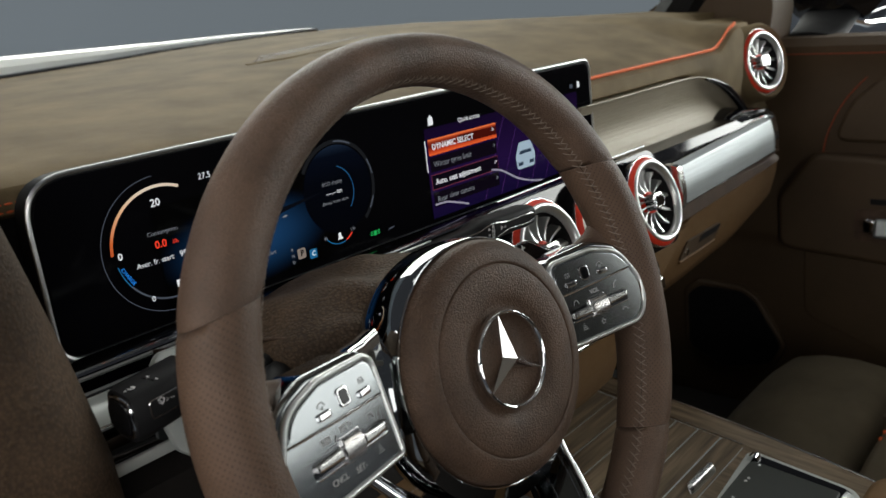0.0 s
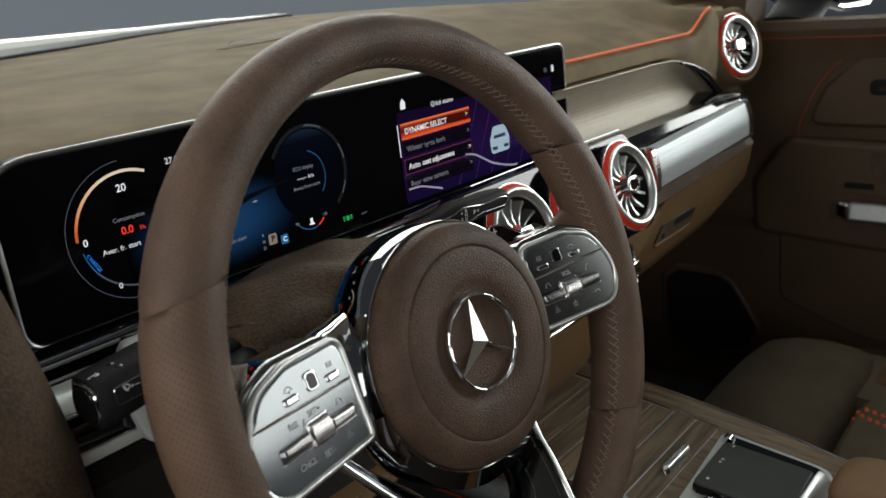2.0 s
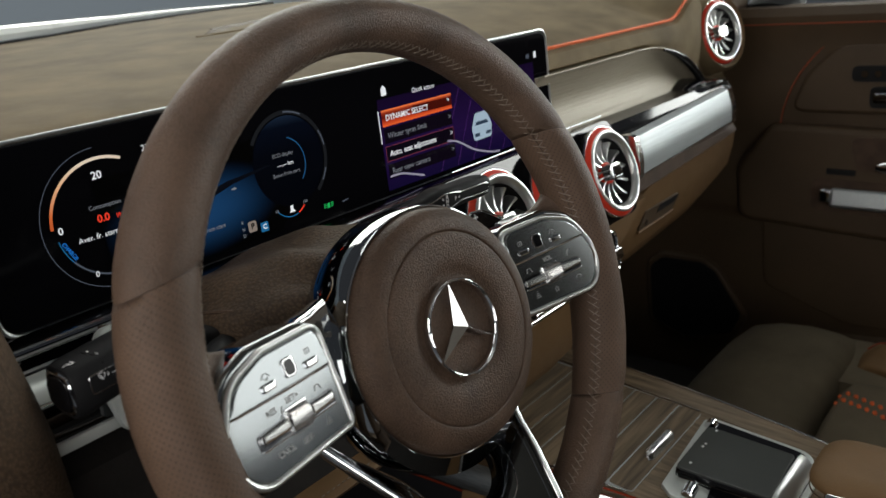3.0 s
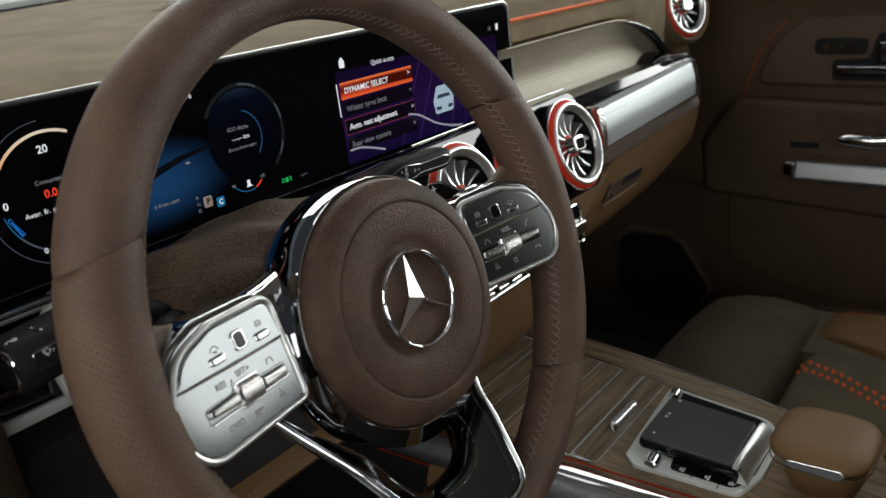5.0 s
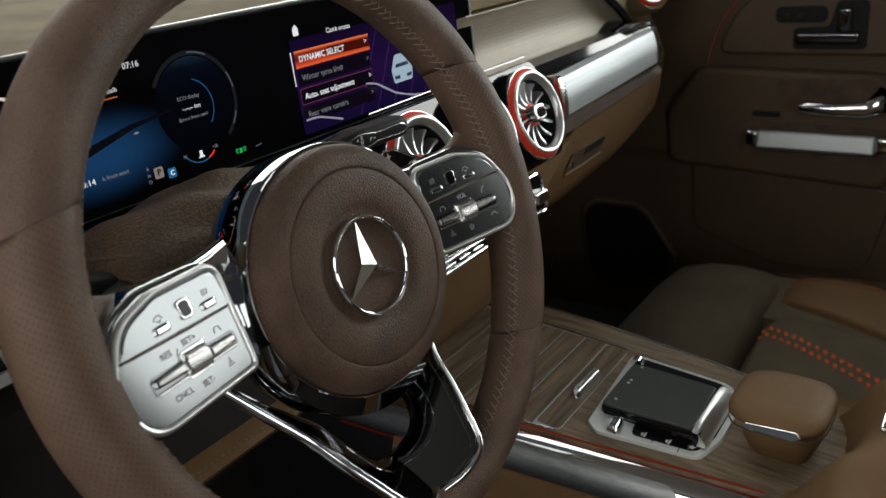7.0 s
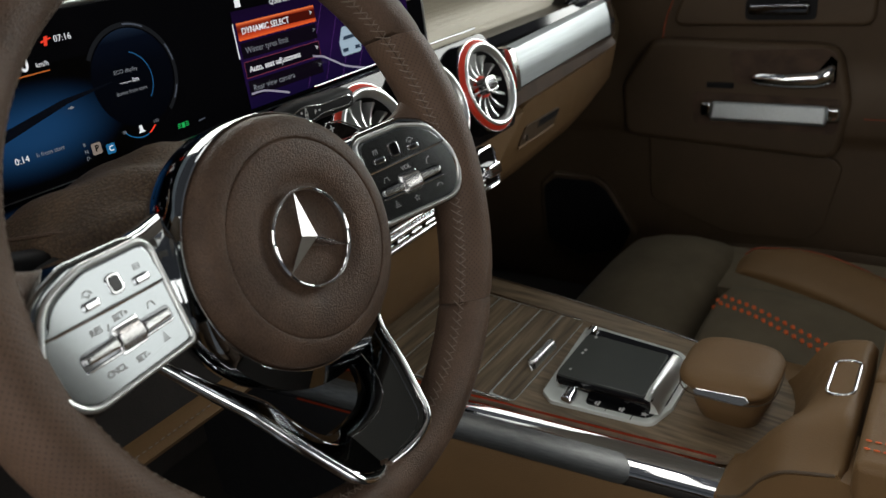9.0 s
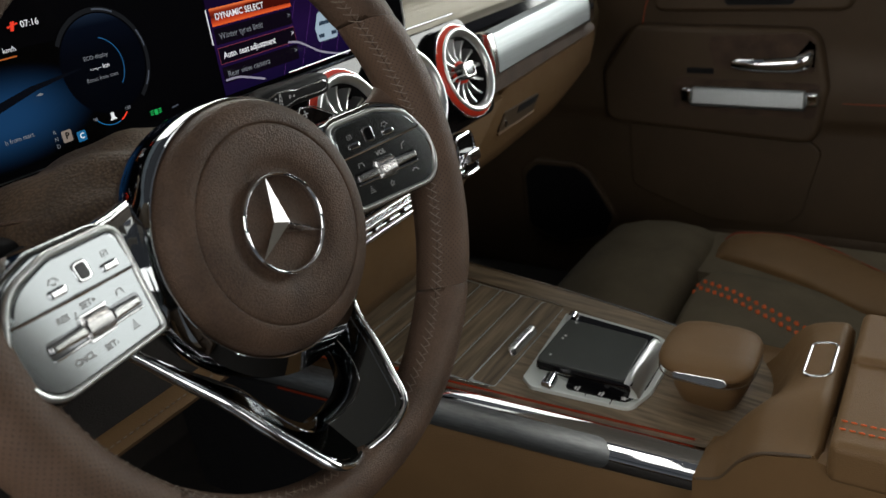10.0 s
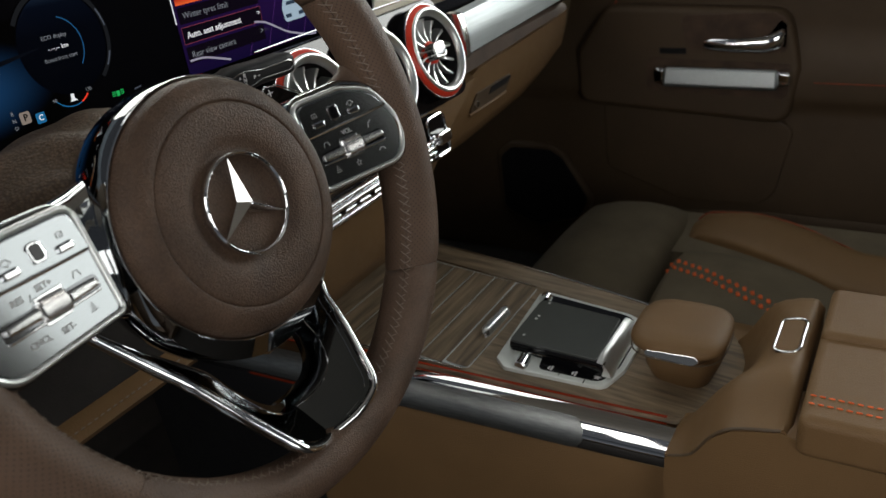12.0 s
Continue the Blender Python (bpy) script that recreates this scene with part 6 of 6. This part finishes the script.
# ---- passenger seat ----
seat = thing("passenger_seat", (0.74, -0.25, Z_FLOOR), "dark brown nubuck passenger seat with tan bolsters and orange stitching", "car seat")


def cushion(name, x0, x1, ys, material, label, crown=0.012, zb=0.12):
    """A padded block: ys holds (y, top height) from front to rear."""
    rings = []
    for y, z in ys:
        pts = []
        for k in range(17):
            t = k / 16
            e = 1 - abs(2 * t - 1) ** 3.5
            pts.append((x0 + (x1 - x0) * t, y, z - 0.022 * (1 - e) + crown * e))
        rings.append(pts + [(x1, y, zb), (x0, y, zb)])
    return part(name, loft(rings), material, seat, label, sharp=60)


cushion("front_roll", 0.555, 0.925, [(0.150, 0.16), (0.148, 0.225), (0.138, 0.262), (0.118, 0.282), (0.085, 0.292), (0.04, 0.296), (0.0, 0.292), (-0.022, 0.284), (-0.034, 0.268), (-0.038, 0.24)], SEAT_DARK, "dark nubuck front roll", 0.010)
cushion("seat_centre", 0.575, 0.800, [(-0.040, 0.24), (-0.044, 0.262), (-0.056, 0.276), (-0.10, 0.279), (-0.20, 0.272), (-0.35, 0.256), (-0.50, 0.25), (-0.60, 0.25)], SEAT_DARK, "dark nubuck seat panel", 0.010)
def bolster_x(y):
    """Outer edge of the tan side bolster."""
    return float(np.interp(-y, [0.03, 0.06, 0.10, 0.142, 0.18, 0.226, 0.263, 0.6], [0.872, 0.885, 0.889, 0.887, 0.872, 0.846, 0.810, 0.74]))


for x0, x1, hi in ((0.816, 0.915, 0.016), (0.525, 0.577, 0.006)):
    rings = []
    for y, z in ((-0.036, 0.25), (-0.042, 0.272), (-0.060, 0.284), (-0.09, 0.286), (-0.12, 0.287), (-0.15, 0.287), (-0.175, 0.286), (-0.20, 0.285), (-0.225, 0.285), (-0.25, 0.284), (-0.28, 0.284), (-0.42, 0.286), (-0.60, 0.29)):
        lift = hi * min(1, max(0, (-y - 0.03) / 0.09)) ** 0.7
        xi = x0 if x0 < 0.7 else float(np.interp(-y, [0.03, 0.065, 0.12, 0.175, 0.254, 0.42, 0.6], [0.816, 0.809, 0.788, 0.763, 0.712, 0.68, 0.66]))
        xo = x1 if x0 < 0.7 else bolster_x(y)
        w = xo - xi
        rings.append([(xi, y, 0.14), (xi, y, z - 0.006), (xi + 0.05 * w, y, z + 0.001), (xi + 0.2 * w, y, z + lift * 0.40), (xi + 0.42 * w, y, z + lift * 0.72), (xi + 0.62 * w, y, z + lift), (xi + 0.80 * w, y, z + lift * 0.9), (xi + 0.94 * w, y, z + lift * 0.45), (xo, y, z - 0.01), (xo, y, 0.14)])
    part("bolster", loft(rings), TAN, seat, "tan leather side bolster", sharp=60)
part("piping", tube([tuple(p) for p in spline([(bolster_x(y) - 0.003, y, z) for y, z in ((-0.045, 0.278), (-0.060, 0.288), (-0.09, 0.291), (-0.12, 0.293), (-0.15, 0.293), (-0.18, 0.292), (-0.21, 0.291), (-0.24, 0.290), (-0.27, 0.290))], 4)], 0.0011, 6), DULL_THREAD, seat, "dull orange piping")
part("side_panel", loft([[(x, y, z) for x, z in ((0.76, 0.12), (0.945, 0.14), (0.950, 0.22), (0.935, 0.262), (0.905, 0.274), (0.76, 0.276))] for y in (0.02, 0.0, -0.2, -0.45, -0.62)]), SEAT_DARK, seat, "dark nubuck outer side")
st = []
for row, (xa, xb, yb) in enumerate(((0.7170, 0.6420, -0.197), (0.6960, 0.6290, -0.190))):
    for k in range(15):
        t = k / 14
        x, y = mixv(xa, xb, t), mixv(-0.0475, yb, t)
        u_ = abs(2 * (x - 0.575) / 0.225 - 1) ** 3.5
        z = float(np.interp(-y, [0.040, 0.044, 0.056, 0.10, 0.20], [0.24, 0.262, 0.276, 0.279, 0.272])) - 0.022 * u_ + 0.010 * (1 - u_) + 0.0006
        st.append(tube([(x + 0.0036, y + 0.0016, z - 0.0008), (x, y, z + 0.0008), (x - 0.0036, y - 0.0016, z - 0.0008)], [0.0019, 0.0030, 0.0019], 6))
o = part("stitching", merged(*st), THREAD, seat, "two rows of bold orange stitches")
o["kind"] = "stuff"
part("backrest", loft([[(x, y0 + 0.02 * abs((x - 0.74) / 0.22) ** 2 * (-1), z) for x, y0 in ((0.54, -0.56 + dy), (0.58, -0.53 + dy), (0.74, -0.545 + dy), (0.90, -0.53 + dy), (0.94, -0.56 + dy), (0.94, -0.66 + dy), (0.74, -0.69 + dy), (0.54, -0.66 + dy))] for z, dy in ((0.26, 0.0), (0.36, -0.10), (0.46, -0.26), (0.55, -0.44), (0.60, -0.53))]), SEAT_DARK, seat, "dark nubuck backrest, reclined")
part("head_rest", box(0.63, 0.85, -1.34, -1.20, 0.585, 0.68, 0.03, 4), SEAT_DARK, seat, "dark nubuck head rest")
part("seat_base", box(0.56, 0.93, -0.60, 0.08, Z_FLOOR, 0.14, 0.01), BLACK, seat, "black seat base")

# ---- passenger door ----
door = thing("door_passenger", (XP, 0.0, 0.0), "closed brown leather passenger door with chrome handle and grab bar", "door", kind="structure")


def on_door(y, z, d=0.0):
    return (XP - d, y, z)


DM = Matrix(((0, 0, -1, XP), (-1, 0, 0, 0), (0, 1, 0, 0), (0, 0, 0, 1)))   # x to the rear, y up, z into the cabin
prof = [(0.0, 0.0), (0.012, 0.05), (0.014, 0.20), (0.010, 0.36), (0.022, 0.385), (0.030, 0.40), (0.030, 0.45), (0.020, 0.475), (0.012, 0.52), (0.020, 0.66), (0.040, 0.715), (0.044, 0.735), (0.030, 0.748), (-0.02, 0.750), (-0.05, 0.74), (-0.05, 0.0)]
part("lining", loft([[(XP - d, y, z) for d, z in prof] for y in (-1.0, -0.6, -0.3, 0.0, 0.2, 0.4, 0.62)]), DOOR_BROWN, door, "brown leather lining", sharp=30)
# raised middle field with the handles
field = rounded([(-0.245, 0.372), (0.125, 0.352), (0.140, 0.45), (0.115, 0.545), (-0.19, 0.552), (-0.250, 0.47)], [0.03, 0.03, 0.03, 0.04, 0.03, 0.03])
part("handle_field", prism(field, 0.0, 0.040, 0.012, DM, 3), DOOR_BROWN, door, "raised leather field")
hollow = rounded([(-0.115, 0.404), (0.122, 0.398), (0.128, 0.458), (-0.115, 0.462)], 0.012)
part("grab_hollow", prism(hollow, 0.0, 0.0412, 0.0008, DM), LEATHER, door, "dark hollow behind the grab bar")
latch_hollow = rounded([(-0.045, 0.478), (0.118, 0.474), (0.112, 0.530), (0.095, 0.540), (-0.06, 0.535)], 0.014)
part("latch_hollow", prism(latch_hollow, 0.0, 0.0412, 0.0008, DM), LEATHER, door, "dark hollow behind the latch")
GM = DM @ Matrix.Translation((0, 0.4345, 0.06)) @ Matrix.Rotation(radians(-16), 4, "X") @ Matrix.Translation((0, -0.4345, -0.06))
grab = part("grab_bar", box(-0.078, 0.108, 0.418, 0.451, 0.048, 0.072, 0.006, 3, GM), BRUSHED_X, door, "satin aluminium grab bar")
for x0, x1 in ((-0.097, -0.076), (0.106, 0.128)):
    part("bar_end", box(x0, x1, 0.424, 0.450, 0.030, 0.066, 0.006, 3, DM), CHROME, grab, "chrome bar end")
latch = part("latch_handle", loft([[DM @ Vector((x, y + h * math.cos(a), d + 0.007 * math.sin(a))) for a in (2 * math.pi * j / 12 for j in range(12))] for x, y, h, d in ((-0.012, 0.492, 0.006, 0.056), (0.0, 0.492, 0.0105, 0.058), (0.04, 0.490, 0.011, 0.058), (0.085, 0.492, 0.013, 0.056), (0.108, 0.500, 0.016, 0.050), (0.112, 0.502, 0.010, 0.046))]), CHROME, door, "chrome door latch")
part("latch_pivot", loft([[DM @ Vector((x, y, d)) for x, y, d in ((0.078, 0.488 + z, 0.044), (0.104, 0.528 + z * 0.3, 0.044), (0.114, 0.520 + z * 0.3, 0.044), (0.114, 0.486, 0.044))] for z in (0, 0.004)]), CHROME, latch)
part("lock_switch", box(-0.092, -0.046, 0.470, 0.480, 0.040, 0.0445, 0.002, 2, DM), BLACK, door, "small black lock switch")
# seat-shaped adjustment switches in the upper part
up = rounded([(-0.165, 0.572), (0.16, 0.572), (0.16, 0.690), (-0.085, 0.690), (-0.135, 0.640)], [0.02, 0.02, 0.02, 0.05, 0.05])
part("upper_field", prism(up, 0.0, 0.030, 0.008, DM, 3), DOOR_BROWN, door, "upper leather field")
part("switch_plate", prism(rounded([(-0.036, 0.583), (0.075, 0.583), (0.075, 0.660), (0.028, 0.660), (0.018, 0.620), (-0.036, 0.618)], 0.010), 0.026, 0.0315, 0.001, DM), BLACK, door, "black switch plate")
part("switch_seat", box(-0.030, 0.065, 0.592, 0.612, 0.030, 0.042, 0.005, 3, DM), DARK_CHROME, door, "seat-shaped metal switch")
part("switch_back", box(0.030, 0.052, 0.612, 0.650, 0.030, 0.042, 0.005, 3, DM), DARK_CHROME, door)
part("memory_keys", prism(rounded([(-0.065, 0.626), (0.015, 0.626), (0.015, 0.652), (-0.065, 0.652)], 0.011), 0.028, 0.0335, 0.001, DM), BLACK, door, "black memory key plate")
for x in (-0.045, -0.025, -0.005):
    part("memory_key", moved(lathe([(0.0, 0.003), (0.0055, 0.003), (0.006, 0)], 18), DM @ Matrix.Translation((x, 0.639, 0.0325))), DARK_CHROME, door)
pts = [(-0.085, 0.700), (-0.115, 0.680), (-0.150, 0.635), (-0.172, 0.580), (-0.178, 0.53)]
part("orange_seam", tube([DM @ Vector((p.x, p.y, 0.030 - 0.003)) for p in spline([(a, b, 0) for a, b in pts], 6)], 0.0013, 6), DULL_THREAD, door, "dull orange decorative seam")
part("belt_seam", tube([(XP - 0.0425, y, 0.722) for y in (0.30, 0.1, -0.2, -0.6)], 0.0011, 6), DULL_THREAD, door)
part("field_seam", tube([(XP - 0.0315, y, 0.425 + 0.0 * y) for y in (-0.16, -0.3, -0.6)], 0.0009, 6), DULL_THREAD, door)
pocket = rounded([(-0.205, 0.375), (0.118, 0.352), (0.135, 0.335), (0.112, 0.215), (0.085, 0.190), (-0.05, 0.185), (-0.20, 0.24)], [0.01, 0.02, 0.02, 0.04, 0.04, 0.05, 0.03])
part("pocket_panel", prism(pocket, 0.0, 0.018, 0.006, DM, 2), DOOR_BROWN, door, "flat leather panel above the pocket")
part("map_pocket", loft([[DM @ Vector((x, y, d)) for y, d in ((0.03, 0.01), (0.03, 0.055), (0.17 + dz, 0.065), (0.185 + dz, 0.060), (0.18 + dz, 0.05), (0.06, 0.03))] for x, dz in ((-0.18, -0.03), (-0.08, 0.0), (0.1, 0.015), (0.4, 0.015))]), DOOR_BROWN, door, "map pocket")
sp_out = rounded([(-0.425, 0.245), (-0.398, 0.268), (-0.315, 0.268), (-0.288, 0.252), (-0.235, 0.170), (-0.255, 0.128), (-0.345, 0.100), (-0.420, 0.130)], 0.022)
spk = part("speaker_frame", prism([(x + (x + 0.335) * 0.10, y + (y - 0.185) * 0.12) for x, y in sp_out], 0.0, 0.026, 0.007, DM, 3), DOOR_BROWN, door, "leather surround of the loudspeaker")
part("speaker_grille", prism(sp_out, 0.0, 0.0275, 0.001, DM), BLACK, spk, "black loudspeaker grille")
# window, mirror
mir = part("door_mirror", loft([[(x, 0.22 + 0.05 * math.cos(a), z + 0.02 * math.sin(a)) for a in (2 * math.pi * j / 14 for j in range(14))] for x, z in ((1.17, 0.735), (1.22, 0.745), (1.29, 0.775), (1.32, 0.79))]), BLACK, door, "black door mirror with a bright chrome lower edge")
part("housing", loft([[(x, y + 0.09 * math.cos(a) * s, 0.815 + 0.065 * math.sin(a) * s) for a in (2 * math.pi * j / 20 for j in range(20))] for x, y, s in ((1.27, 0.22, 0.45), (1.30, 0.22, 0.95), (1.42, 0.22, 1.0), (1.50, 0.22, 0.8), (1.53, 0.22, 0.4))]), PIANO, mir, "gloss black housing")
part("chrome_edge", tube([(1.27, 0.20, 0.775), (1.30, 0.16, 0.758), (1.42, 0.150, 0.755), (1.52, 0.16, 0.775)], 0.007, 8), CHROME, mir, "chrome edge")

# ---- windscreen foot and bonnet edge ----
bon = thing("bonnet_edge", (0.2, 0.9, 0.83), "white lacquered rear edge of the bonnet behind the windscreen", "bonnet")
rows, seal = [], []
for k in range(33):
    x = -0.50 + 1.12 * k / 32
    low = dash_far(x)[1] + 0.0035
    top = max(low + 0.0012, float(np.interp(x, [-0.5, 0.08, 0.33, 0.47, 0.56, 0.62], [0.840, 0.8375, 0.8350, 0.8350, 0.8335, 0.830])))
    rows.append([(x, 0.90, low - 0.004), (x, 0.884, low), (x, 0.879, mixv(low, top, 0.4)), (x, 0.882, mixv(low, top, 0.8)), (x, 0.892, top), (x, 1.02, top - 0.004), (x, 1.02, low - 0.004)])
    seal.append((x, 0.868, low - 0.0045))
part("edge", loft(rows), mat("white_lacquer", (0.78, 0.82, 0.80), 0.25, var=0.03, coat=0.5), bon, "white lacquered sheet edge")
part("seal", tube(seal, 0.004, 8), BLACK, bon, "black rubber seal")
